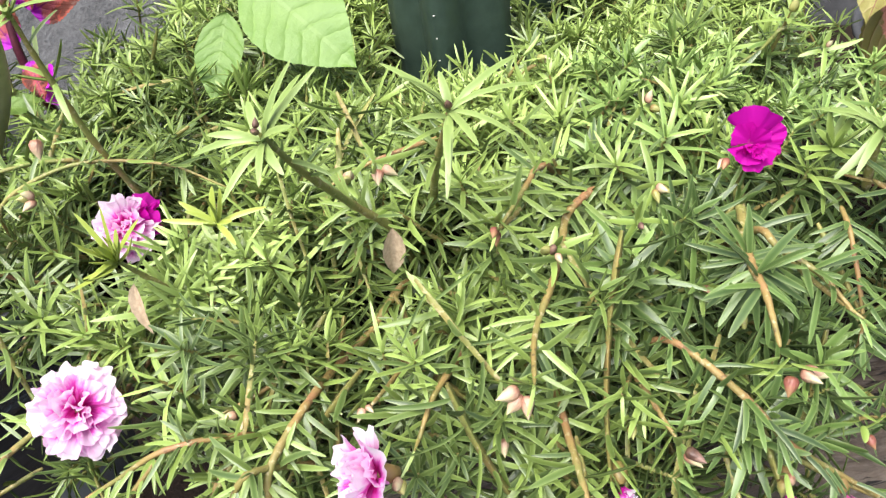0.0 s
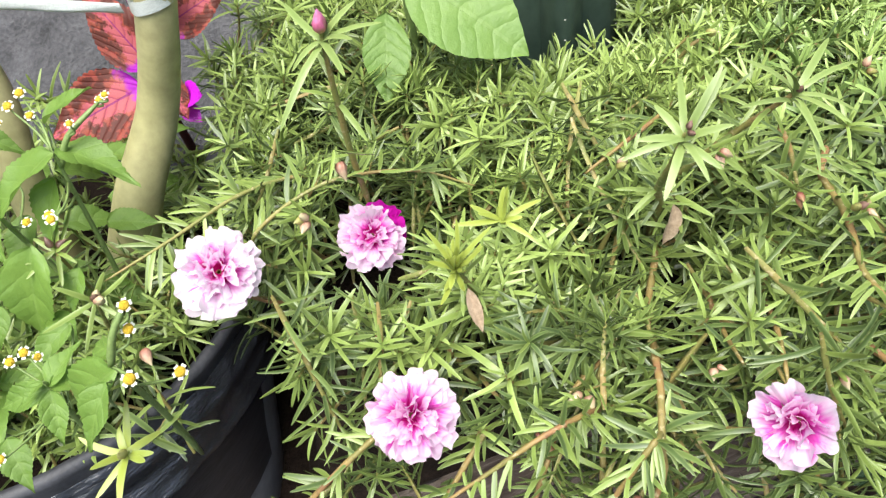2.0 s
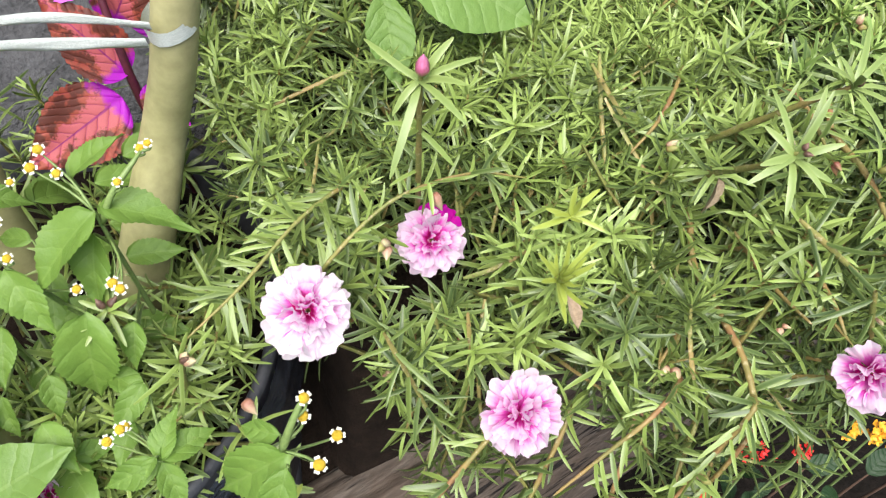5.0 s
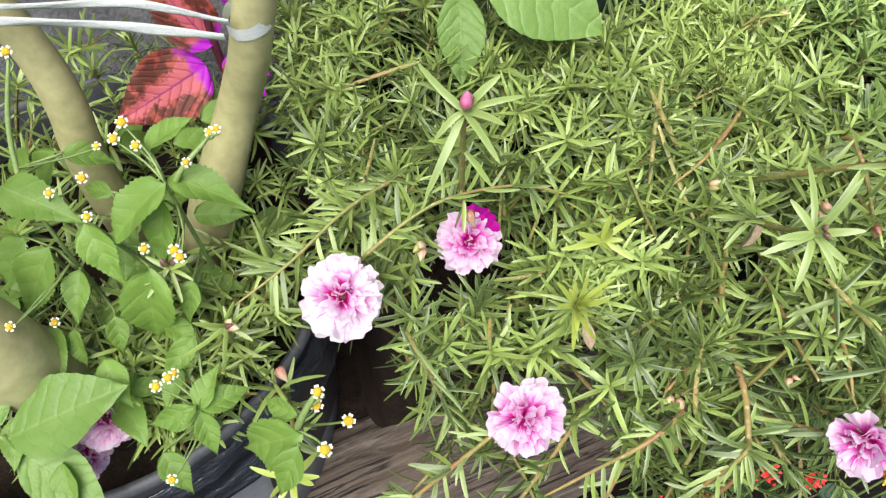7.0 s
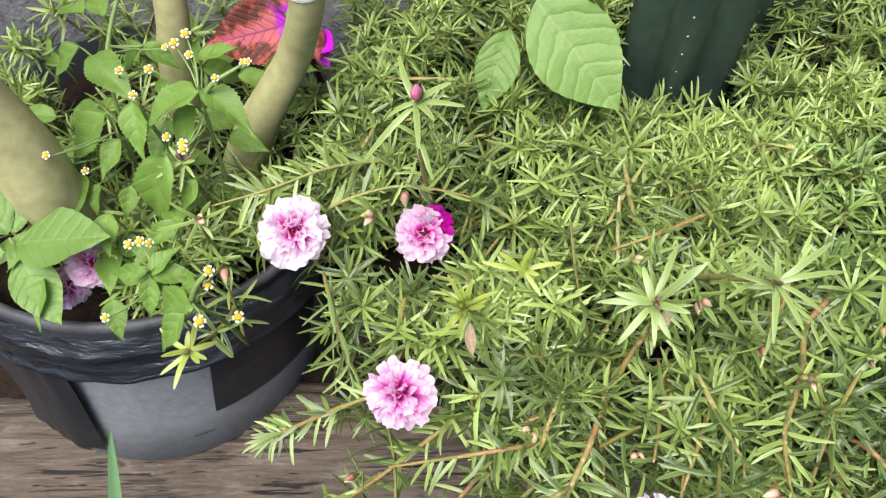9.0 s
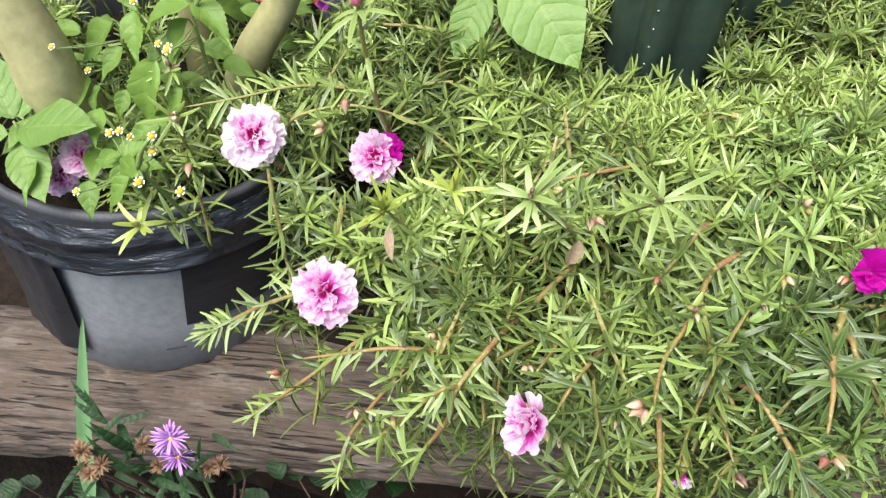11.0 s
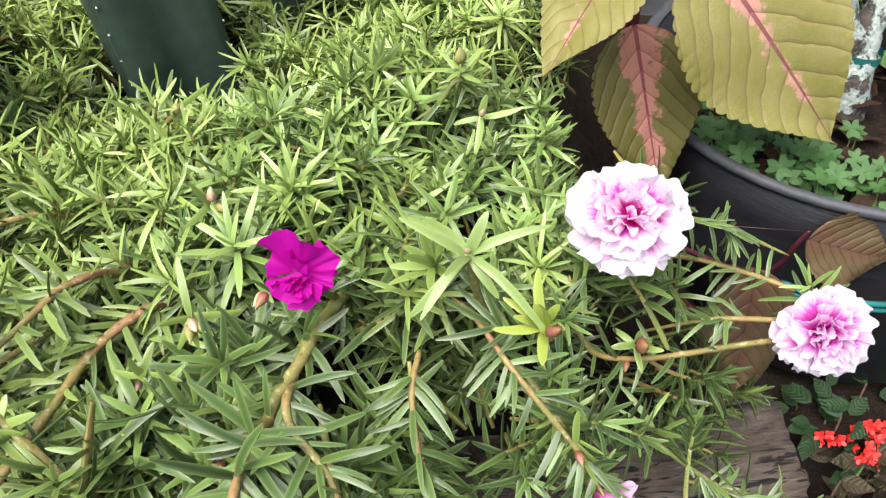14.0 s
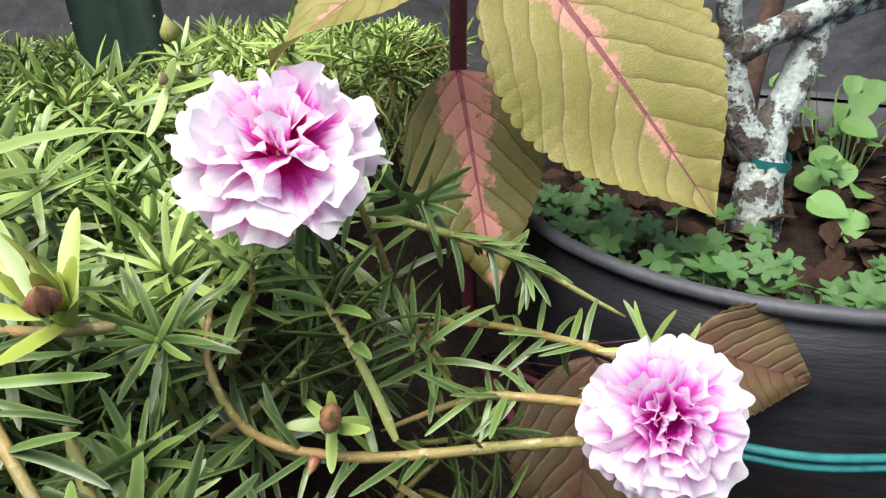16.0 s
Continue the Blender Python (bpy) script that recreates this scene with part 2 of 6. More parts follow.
def stem_mat(name, a, b, c_):
    """Green, tan and reddish stretches with pale leaf scars."""
    m, t, p = nodes_of(name)
    n1, n2 = noise_of(t, 30, 3), noise_of(t, 380, 3)
    c = ramp(t, n1, [(0.36, a), (0.5, b), (0.62, c_)])
    c = blend(t, ramp(t, n2, [(0.58, (0, 0, 0)), (0.66, (0.8, 0.8, 0.8))]), c, (0.42, 0.36, 0.20))
    c = blend(t, ramp(t, n2, [(0.30, (0.7, 0.7, 0.7)), (0.40, (0, 0, 0))]), c, (0.10, 0.06, 0.03))
    t.links.new(c, p.inputs["Base Color"])
    p.inputs["Roughness"].default_value = 0.55
    bump(t, p, n2, 0.6, 0.0008)
    return m


M = {}
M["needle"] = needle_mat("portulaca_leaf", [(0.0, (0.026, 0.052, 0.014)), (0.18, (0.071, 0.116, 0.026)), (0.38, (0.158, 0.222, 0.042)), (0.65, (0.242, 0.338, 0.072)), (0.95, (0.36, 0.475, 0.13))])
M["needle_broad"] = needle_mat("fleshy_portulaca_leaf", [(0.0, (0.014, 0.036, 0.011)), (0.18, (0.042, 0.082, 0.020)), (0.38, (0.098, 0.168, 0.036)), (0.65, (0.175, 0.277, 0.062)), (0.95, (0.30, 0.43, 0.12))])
M["needle_yellow"] = needle_mat("young_portulaca_leaf", [(0.0, (0.27, 0.34, 0.045)), (1.0, (0.37, 0.42, 0.07))])
M["needle_pale"] = needle_mat("old_portulaca_leaf", [(0.0, (0.15, 0.225, 0.058)), (1.0, (0.25, 0.325, 0.095))])
M["stem"] = stem_mat("portulaca_stem", (0.19, 0.175, 0.050), (0.27, 0.190, 0.062), (0.28, 0.148, 0.066))
M["stem_green"] = stem_mat("portulaca_green_stem", (0.18, 0.21, 0.055), (0.235, 0.225, 0.062), (0.28, 0.205, 0.070))
M["bud_pink"] = bud_mat("pink_bud_skin", (0.30, 0.14, 0.09), (0.44, 0.28, 0.19), (0.52, 0.45, 0.26))
M["bud_red"] = bud_mat("red_bud_skin", (0.17, 0.06, 0.035), (0.24, 0.08, 0.06), (0.30, 0.17, 0.08))
M["bud_rose"] = bud_mat("rosy_bud_skin", (0.30, 0.16, 0.09), (0.46, 0.10, 0.20), (0.66, 0.22, 0.40))
M["bud_green"] = bud_mat("green_bud_skin", (0.22, 0.14, 0.05), (0.26, 0.25, 0.07), (0.34, 0.33, 0.12))
M["bud_dark"] = bud_mat("brown_seed_pod", (0.12, 0.07, 0.045), (0.07, 0.035, 0.025), (0.22, 0.13, 0.10))
M["dry_head"] = plain_mat("dry_flower_head", (0.16, 0.085, 0.045), (0.30, 0.18, 0.10), 90, 0.8, 0.5, 0.0008)
M["dry"] = plain_mat("dry_leaf", (0.34, 0.23, 0.14), (0.54, 0.42, 0.29), 90, 0.75, 0.5, 0.0008)
M["petal_pale"] = petal_mat("pale_pink_petal", (0.92, 0.82, 0.90), (0.80, 0.18, 0.62), (0.58, 0.01, 0.20), 0.02, 0.44, 0.78)
M["petal_pink"] = petal_mat("pink_petal", (0.91, 0.74, 0.87), (0.77, 0.11, 0.57), (0.58, 0.01, 0.24), 0.02, 0.48, 0.84)
M["petal_lilac"] = petal_mat("lilac_pink_petal", (0.92, 0.85, 0.92), (0.78, 0.13, 0.62), (0.58, 0.01, 0.34), 0.02, 0.48, 0.84)
M["petal_faded"] = petal_mat("faded_pink_petal", (0.78, 0.56, 0.72), (0.68, 0.24, 0.52), (0.55, 0.10, 0.30), 0.02, 0.40, 0.95)
M["petal_throat"] = petal_mat("white_petal_magenta_base", (0.90, 0.84, 0.90), (0.78, 0.11, 0.57), (0.58, 0.006, 0.20), 0.02, 0.48, 0.76)
M["petal_magenta"] = petal_mat("magenta_petal", (0.62, 0.006, 0.42), (0.60, 0.006, 0.40), (0.62, 0.06, 0.42), 0.02, 0.1, 0.9)
M["pot_black"] = plain_mat("black_pot_plastic", (0.006, 0.006, 0.008), (0.026, 0.026, 0.031), 22, 0.46, 0.5, 0.0010, vec=(1, 1, 5))
M["pot_rim"] = plain_mat("grey_black_rim", (0.030, 0.032, 0.038), (0.060, 0.062, 0.070), 60, 0.6, 0.3, 0.0008)
M["pot_grey"] = plain_mat("grey_pot_plastic", (0.20, 0.212, 0.228), (0.235, 0.247, 0.264), 18, 0.5, 0.15, 0.0005)
M["film"] = plain_mat("black_plastic_film", (0.008, 0.009, 0.012), (0.024, 0.027, 0.034), 11, 0.22, 0.7, 0.005, fine=60, vec=(1, 1, 4))
M["soil"] = plain_mat("potting_soil", (0.008, 0.0055, 0.004), (0.032, 0.021, 0.015), 70, 0.95, 1.0, 0.006)
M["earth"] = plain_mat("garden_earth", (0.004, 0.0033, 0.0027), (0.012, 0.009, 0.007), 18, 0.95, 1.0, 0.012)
M["litter"] = plain_mat("leaf_litter", (0.016, 0.009, 0.006), (0.048, 0.026, 0.016), 60, 0.85, 0.6, 0.002)
M["wood"] = wood_mat("weathered_wood")
M["concrete"] = plain_mat("grey_concrete", (0.034, 0.034, 0.037), (0.092, 0.091, 0.097), 9, 0.9, 0.5, 0.006)
M["rock"] = plain_mat("rough_mortar", (0.020, 0.020, 0.022), (0.125, 0.125, 0.132), 38, 0.8, 1.0, 0.012)
M["bark"] = plain_mat("green_tan_bark", (0.34, 0.32, 0.145), (0.42, 0.39, 0.20), 14, 0.55, 0.4, 0.002)
M["lichen"] = lichen_mat("lichen_bark")
M["twig"] = plain_mat("brown_bark", (0.06, 0.035, 0.025), (0.16, 0.09, 0.06), 40, 0.8, 0.6, 0.002)
M["cactus"] = plain_mat("dark_cactus_skin", (0.018, 0.035, 0.026), (0.042, 0.066, 0.050), 14, 0.42, 0.3, 0.002)
M["film"].node_tree.nodes["Principled BSDF"].inputs["Specular IOR Level"].default_value = 1.0
M["film"].node_tree.nodes["Principled BSDF"].inputs["IOR"].default_value = 1.55
for k in ("soil", "earth", "litter", "dark_leaf"):
    if k in M:
        M[k].node_tree.nodes["Principled BSDF"].inputs["Specular IOR Level"].default_value = 0.14
M["areole"] = plain_mat("cactus_wool", (0.30, 0.30, 0.26), (0.55, 0.54, 0.48), 300, 0.9)
M["ribbon"] = plain_mat("white_raffia", (0.40, 0.46, 0.42), (0.74, 0.79, 0.75), 30, 0.35, 0.7, 0.0012, vec=(1, 60, 60))
M["teal"] = plain_mat("teal_string", (0.008, 0.10, 0.10), (0.02, 0.17, 0.165), 40, 0.45, 0.5, 0.0008)
M["galinsoga"] = blade_mat("soft_weed_leaf", (0.25, 0.40, 0.075), (0.165, 0.30, 0.052), (0.30, 0.44, 0.12), 0.035, 0.8, 4.5, share=0.35)
M["broad"] = blade_mat("broad_green_leaf", (0.215, 0.345, 0.078), (0.15, 0.27, 0.055), (0.28, 0.40, 0.13), 0.06, 0.9, 7)
M["clover"] = plain_mat("clover_leaf", (0.030, 0.088, 0.018), (0.060, 0.138, 0.032), 60, 0.55)
M["heart"] = plain_mat("heart_leaf", (0.07, 0.17, 0.032), (0.12, 0.235, 0.055), 40, 0.5)
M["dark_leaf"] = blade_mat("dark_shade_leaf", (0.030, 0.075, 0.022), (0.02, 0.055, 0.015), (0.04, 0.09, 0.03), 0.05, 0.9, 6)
M["umber_leaf"] = blade_mat("umber_leaf", (0.085, 0.060, 0.028), (0.045, 0.038, 0.018), (0.10, 0.06, 0.04), 0.05, 0.9, 6)
M["grass"] = plain_mat("grass_blade", (0.10, 0.22, 0.09), (0.16, 0.29, 0.13), 50, 0.5, 0.4, 0.0006, vec=(80, 4, 4))
M["weed_stem"] = plain_mat("soft_green_stem", (0.14, 0.22, 0.06), (0.22, 0.30, 0.10), 80, 0.5)
M["purple_stem"] = plain_mat("purple_stem", (0.05, 0.010, 0.020), (0.11, 0.02, 0.035), 40, 0.4)
M["col_gold"] = coleus_mat("gold_coleus_leaf", 0.1, (0.235, 0.215, 0.050), (0.340, 0.300, 0.105), (0.60, 0.31, 0.23), (0.20, 0.035, 0.06), 0.0095, None, 0.70)
M["col_pink"] = coleus_mat("olive_pink_coleus_leaf", 0.1, (0.115, 0.112, 0.020), (0.185, 0.160, 0.040), (0.52, 0.22, 0.17), (0.22, 0.02, 0.05), 0.0120, None, 1.05)
M["col_brown"] = coleus_mat("bronze_coleus_leaf", 0.1, (0.115, 0.075, 0.032), (0.17, 0.115, 0.05), (0.15, 0.075, 0.04), (0.10, 0.04, 0.03), 0.012, None)
M["col_red"] = coleus_mat("red_coleus_leaf", 0.1, (0.34, 0.060, 0.036), (0.44, 0.100, 0.062), (0.56, 0.12, 0.14), (0.26, 0.01, 0.18), 0.015, (0.085, 0.022, 0.014), 1.2, (0.45, 0.006, 0.52))
M["magenta_leaf"] = plain_mat("magenta_leaf_base", (0.42, 0.004, 0.45), (0.55, 0.01, 0.60), 60, 0.45)
M["ray_white"] = plain_mat("white_ray_floret", (0.62, 0.63, 0.52), (0.76, 0.77, 0.66), 100, 0.6)
M["disc_yellow"] = plain_mat("yellow_disc", (0.70, 0.42, 0.02), (0.80, 0.55, 0.04), 500, 0.7, 0.8, 0.0006)
M["aster"] = plain_mat("lilac_aster_ray", (0.46, 0.20, 0.58), (0.62, 0.34, 0.72), 80, 0.6)
M["red_flower"] = plain_mat("red_floret", (0.62, 0.012, 0.012), (0.75, 0.03, 0.02), 100, 0.55)
M["orange_flower"] = plain_mat("orange_floret", (0.75, 0.28, 0.01), (0.82, 0.40, 0.02), 100, 0.55)


# ---- builders ----
def wm(ob):
    """World matrix worked out from the chain of parents."""
    return wm(ob.parent) @ ob.matrix_parent_inverse @ ob.matrix_basis if ob.parent else ob.matrix_basis.copy()


def thing(name, at, label, category, group="", kind=""):
    ob = new(name)
    ob.location = at
    ob.empty_display_size = 0.02
    return tagged(ob, label, category, group, kind)


def part(name, mesh, parent, m=None, label="", kind=""):
    ob = new(name, mesh)
    if parent is not None:
        ob.parent = parent
        ob.matrix_parent_inverse = wm(parent).inverted()
    ob.matrix_basis = m if m is not None else Matrix()
    return tagged(ob, label, kind=kind)


def quads(name, v, f, mats, mi=None, margin=False, young=None):
    """A smooth mesh of quads from arrays."""
    v, f = np.asarray(v, float), np.asarray(f, int)
    me = bpy.data.meshes.new(name)
    me.vertices.add(len(v)), me.loops.add(f.size), me.polygons.add(len(f))
    me.vertices.foreach_set("co", v.ravel())
    me.polygons.foreach_set("loop_start", np.arange(0, f.size, 4))
    me.loops.foreach_set("vertex_index", f.ravel())
    me.polygons.foreach_set("use_smooth", np.ones(len(f), bool))
    for m in mats:
        me.materials.append(m)
    if mi is not None:
        me.polygons.foreach_set("material_index", np.asarray(mi, int))
    me.update(calc_edges=True)
    if margin:
        me.attributes.new("margin", "FLOAT", "POINT").data.foreach_set("value", np.tile([1.0, 0.0], len(v) // 2 + 1)[:len(v)])
        ev = np.zeros(len(me.edges) * 2, int)
        me.edges.foreach_get("vertices", ev)
        ev = ev.reshape(-1, 2)
        me.attributes.new("sharp_edge", "BOOLEAN", "EDGE").data.foreach_set("value", (ev[:, 0] % 4 == ev[:, 1] % 4) & (ev[:, 0] % 2 == 0))
        me.attributes.new("young", "FLOAT", "POINT").data.foreach_set("value", np.full(len(v), 0.5) if young is None else young)
    return me


def grid_faces(n, k, closed):
    """Quads between n rings of k points."""
    i, j = np.meshgrid(np.arange(n - 1), np.arange(k if closed else k - 1), indexing="ij")
    i, j = i.ravel(), j.ravel()
    j2 = (j + 1) % k
    return np.stack([i * k + j, i * k + j2, (i + 1) * k + j2, (i + 1) * k + j], 1)


def smooth_line(pts, sub=5):
    p = [Vector(q) for q in pts]
    p = [p[0] * 2 - p[1], *p, p[-1] * 2 - p[-2]]
    out = []
    for a, b, c, d in zip(p, p[1:], p[2:], p[3:]):
        for k in range(sub):
            t = k / sub
            out.append(0.5 * (2 * b + (c - a) * t + (2 * a - 5 * b + 4 * c - d) * t * t + (3 * b - a - 3 * c + d) * t ** 3))
    out.append(p[-2])
    return out


def tube_arrays(pts, radii, sides=6, sub=5, flat=1.0, wob=0.0, rng=random, nodes=False):
    line = smooth_line(pts, sub)
    n = len(line)
    v = []
    side = None
    for i, q in enumerate(line):
        d = (line[min(i + 1, n - 1)] - line[max(i - 1, 0)]).normalized()
        if side is None:
            side = d.orthogonal().normalized()
        side = (side - d * side.dot(d)).normalized()
        other = d.cross(side)
        u = i / (n - 1) * (len(radii) - 1)
        k = min(int(u), len(radii) - 2)
        r = radii[k] + (radii[k + 1] - radii[k]) * (u - k)
        if nodes and i % 4 == 2:
            r *= 1.15
        if i in (0, n - 1):
            r *= 0.55
        for s in range(sides):
            a = 2 * math.pi * s / sides
            rr = r * (1 + wob * rng.uniform(-1, 1))
            v.append(q + side * math.cos(a) * rr + other * math.sin(a) * rr * flat)
    return np.array(v), grid_faces(n, sides, True)


def capped(v, f, sides):
    """Close both ends of a tube with a centre ring of one point each."""
    n = len(v)
    v = np.vstack([v, v[:sides].mean(0), v[-sides:].mean(0)])
    add = []
    for s in range(0, sides, 2):
        add.append([n, (s + 2) % sides, s + 1, s])
        add.append([n + 1, n - sides + s, n - sides + s + 1, n - sides + (s + 2) % sides])
    return v, np.vstack([f, add])


def tube(name, pts, radii, mat, parent=None, sides=6, sub=5, label="", flat=1.0, wob=0.0, nodes=False):
    v, f = capped(*tube_arrays(pts, radii, sides, sub, flat, wob, random, nodes), sides)
    return part(name, quads(name, v, f, [mat]), parent, None, label)


def orient(base, tip, up=(0, 0, 1), unit=None):
    """Frame whose y axis runs from base to tip; unit: the mesh's own length."""
    b, y = Vector(base), Vector(tip) - Vector(base)
    s = y.length / unit if unit else 1.0
    y.normalize()
    z = Vector(up) - y * Vector(up).dot(y)
    z = z.normalized() if z.length > 1e-4 else y.orthogonal().normalized()
    x = y.cross(z)
    m = Matrix((x, y, z)).transposed().to_4x4()
    return Matrix.Translation(b) @ m @ Matrix.Scale(s, 4)


def facing(at, normal, spin=0.0, size=1.0):
    q = Vector(normal).to_track_quat("Z", "Y").to_matrix().to_4x4()
    return Matrix.Translation(at) @ q @ Matrix.Rotation(spin, 4, "Z") @ Matrix.Scale(size, 4)


def blade_mesh(name, length, width, mat, seed, serr=0.06, fold=0.25, droop=0.25, rows=22, half=4, peak=0.42, wave=0.04, point=1.0):
    rng = random.Random(seed)
    v = []
    ph = rng.uniform(0, 6)
    for i in range(rows + 1):
        u = i / rows
        e = math.log(0.5) / math.log(peak)
        w = width / 2 * max(0.012, math.sin(math.pi * u ** e)) ** (0.8 if u < peak else point)
        if 0 < i < rows:
            w *= 1 + serr * (1 if i % 2 else -1) * (1.0 if 0.1 < u < 0.96 else 0.2)
        for j in range(-half, half + 1):
            s = j / half
            x = w * s
            y = length * u + (serr * 0.10 * length * (1 if i % 2 else -1) * abs(s) ** 3 if 0 < i < rows else 0)
            z = fold * abs(x) - droop * length * u * u + wave * width * math.sin(ph + 9 * u + 2.2 * s) * abs(s)
            z += 0.012 * width * math.sin(26 * u - 5 * abs(s)) * abs(s)
            v.append((x, y, z))
    return quads(name, v, grid_faces(rows + 1, 2 * half + 1, False), [mat])


def crenate_mesh(name, length, width, mat, seed, teeth=15, fold=0.1, droop=0.1, peak=0.42, point=1.1, quilt=0.003):
    """A quilted leaf with rounded teeth along its edge."""
    rng = random.Random(seed)
    rows, half = teeth * 6, 8
    v, ph = [], rng.uniform(0, 6)
    e = math.log(0.5) / math.log(peak)
    for i in range(rows + 1):
        u = i / rows
        w = width / 2 * max(0.012, math.sin(math.pi * u ** e)) ** (0.75 if u < peak else point)
        tooth = abs(math.sin(math.pi * u * teeth)) ** 0.7
        for j in range(-half, half + 1):
            s = j / half
            x = w * s * (1 + (0.055 * (tooth - 0.6) if 0.06 < u < 0.97 else 0) * abs(s) ** 4)
            run = length * u - 0.85 * abs(x) - 1.8 / length * x * x
            z = fold * abs(x) - droop * length * u * u + 0.05 * width * math.sin(ph + 8 * u + 2.2 * s) * abs(s)
            z += quilt * length * (abs(math.sin(math.pi * run * 8 / length)) ** 0.6 - 0.6) * min(1, abs(s) * 3) * (1 - 0.5 * abs(s))
            v.append((x, length * u, z))
    return quads(name, v, grid_faces(rows + 1, 2 * half + 1, False), [mat])


def revolve(name, profile, mat, sides=40, wob=0.0, seed=1, mi=None, mats=None):
    """A turned body from (radius, height) pairs."""
    rng = random.Random(seed)
    v = []
    for r, z in profile:
        for s in range(sides):
            a = 2 * math.pi * s / sides
            rr = r * (1 + rng.uniform(-wob, wob))
            v.append((rr * math.cos(a), rr * math.sin(a), z))
    return quads(name, v, grid_faces(len(profile), sides, True), mats or [mat], mi)


# ---- portulaca leaves and shoots ----
def needle_arrays(length, width, curl, sway=0.0):
    """One fleshy leaf along y: widest near its foot, a long taper, rounded above and keeled below."""
    v = []
    for u, w in ((0.0, 0.50), (0.14, 0.84), (0.38, 1.0), (0.64, 0.93), (0.84, 0.70), (0.96, 0.38), (1.0, 0.08)):
        h = width / 2 * w
        zc = curl * length * (u ** 1.7)
        y = length * u * (1 - 0.2 * curl * curl * u)
        sx = sway * length * u * u
        v += [(sx + a * h, y, zc + b * h) for a, b in ((-1, 0), (0, -0.66), (1, 0), (0, 0.26))]
    return np.array(v), grid_faces(7, 4, True)


def place(v, m):
    a = np.array(m)
    return v @ a[:3, :3].T + a[:3, 3]


class Heap:
    """Gathers many small quads meshes into one."""

    def __init__(self):
        self.v, self.f, self.m, self.y, self.n = [], [], [], [], 0

    def add(self, v, f, mi=0, young=0.5):
        self.v.append(v), self.f.append(f + self.n)
        self.y.append(np.full(len(v), young) if np.isscalar(young) else young)
        self.m.append(np.full(len(f), mi) if np.isscalar(mi) else mi)
        self.n += len(v)

    def all(self):
        return np.vstack(self.v), np.vstack(self.f), np.concatenate(self.m), np.concatenate(self.y)

    def mesh(self, name, mats):
        v, f, m, y = self.all()
        return quads(name, v, f, mats, m, True, y)


def shoot_arrays(seed, length=0.045, count=20, leaf=0.019, width=0.0027, bend=0.25, lean=0.5, gather=1.0):
    """A shoot along +z whose tip is the origin: stem, leaves in a spiral, a star of leaves at the tip."""
    rng = random.Random(seed)
    h = Heap()
    bx, by = rng.uniform(-bend, bend), rng.uniform(-bend, bend)

    def axis(s):
        d = 1 - s
        return Vector((bx * d * d * length, by * d * d * length, -length * d))
    v, f = tube_arrays([axis(k / 4) for k in range(5)], (0.0015, 0.0012, 0.0008), 4, 2)
    h.add(v, f, 1)
    a = rng.uniform(0, 6.28)
    for k in range(count):
        q = k / count
        s = 1 - 0.98 * gather * q ** 1.35
        a += 2.4 + rng.uniform(-0.2, 0.2)
        open_ = (0.22 + 1.10 * q ** 0.55) * (0.74 + lean * 0.42) + rng.uniform(-0.15, 0.15)
        ll = leaf * (0.50 + 0.55 * min(1, k / 7)) * rng.uniform(0.84, 1.14)
        curl = rng.uniform(-0.78, 0.12)
        lv, lf = needle_arrays(ll, width * (0.66 + 0.34 * min(1, k / 7)) * rng.uniform(0.86, 1.08), curl, rng.gauss(0, 0.14))
        d = Vector((math.cos(a) * math.sin(open_), math.sin(a) * math.sin(open_), math.cos(open_)))
        m = orient(axis(s), axis(s) + d, Vector((0, 0, 1)))
        m = m @ Matrix.Rotation(rng.gauss(0, 0.22), 4, "Y")
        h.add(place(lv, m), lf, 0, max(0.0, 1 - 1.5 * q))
    return h.all()


NEEDLES = {}


def needle(mat, variant):
    """Shared meshes of single leaves, 17 mm long."""
    key = (mat, variant)
    if key not in NEEDLES:
        g = random.Random(variant + 11)
        v, f = needle_arrays(0.017, 0.0021 * g.uniform(0.9, 1.12), g.uniform(-0.75, 0.12), g.gauss(0, 0.15))
        NEEDLES[key] = quads("leaf", v, f, [M[mat]], None, True, np.full(len(v), variant / 6.0))
    return NEEDLES[key]


SPRIG = {}


def shoot(parent, m, seed, count=18, leaf=0.020, mat="needle"):
    """A shoot whose leaves are pieces of their own."""
    g = random.Random(seed)
    if "stem" not in SPRIG:
        v, f = tube_arrays([(0.002, 0.001, -0.048), (0, 0.001, -0.024), (0, 0, 0)], (0.0014, 0.0011, 0.0007), 6, 4)
        SPRIG["stem"] = quads("shoot", v, f, [M["stem_green"]])
    ob = part("shoot", SPRIG["stem"], parent, m)
    a = g.uniform(0, 6.28)
    for k in range(count):
        a += 2.4 + g.uniform(-0.35, 0.35)
        o = 0.35 + 1.05 * (k / count) ** 0.6 + g.uniform(-0.2, 0.2)
        d = Vector((math.cos(a) * math.sin(o), math.sin(a) * math.sin(o), math.cos(o)))
        b = Vector((0, 0, -0.040 * (k / count) ** 1.25))
        ll = leaf * (0.55 + 0.5 * min(1, k / 6)) * g.uniform(0.8, 1.2)
        lm = orient(b, b + d) @ Matrix.Rotation(g.gauss(0, 0.25), 4, "Y") @ Matrix.Scale(ll / 0.017, 4)
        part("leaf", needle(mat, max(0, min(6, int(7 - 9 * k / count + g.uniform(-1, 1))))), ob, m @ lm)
    return ob


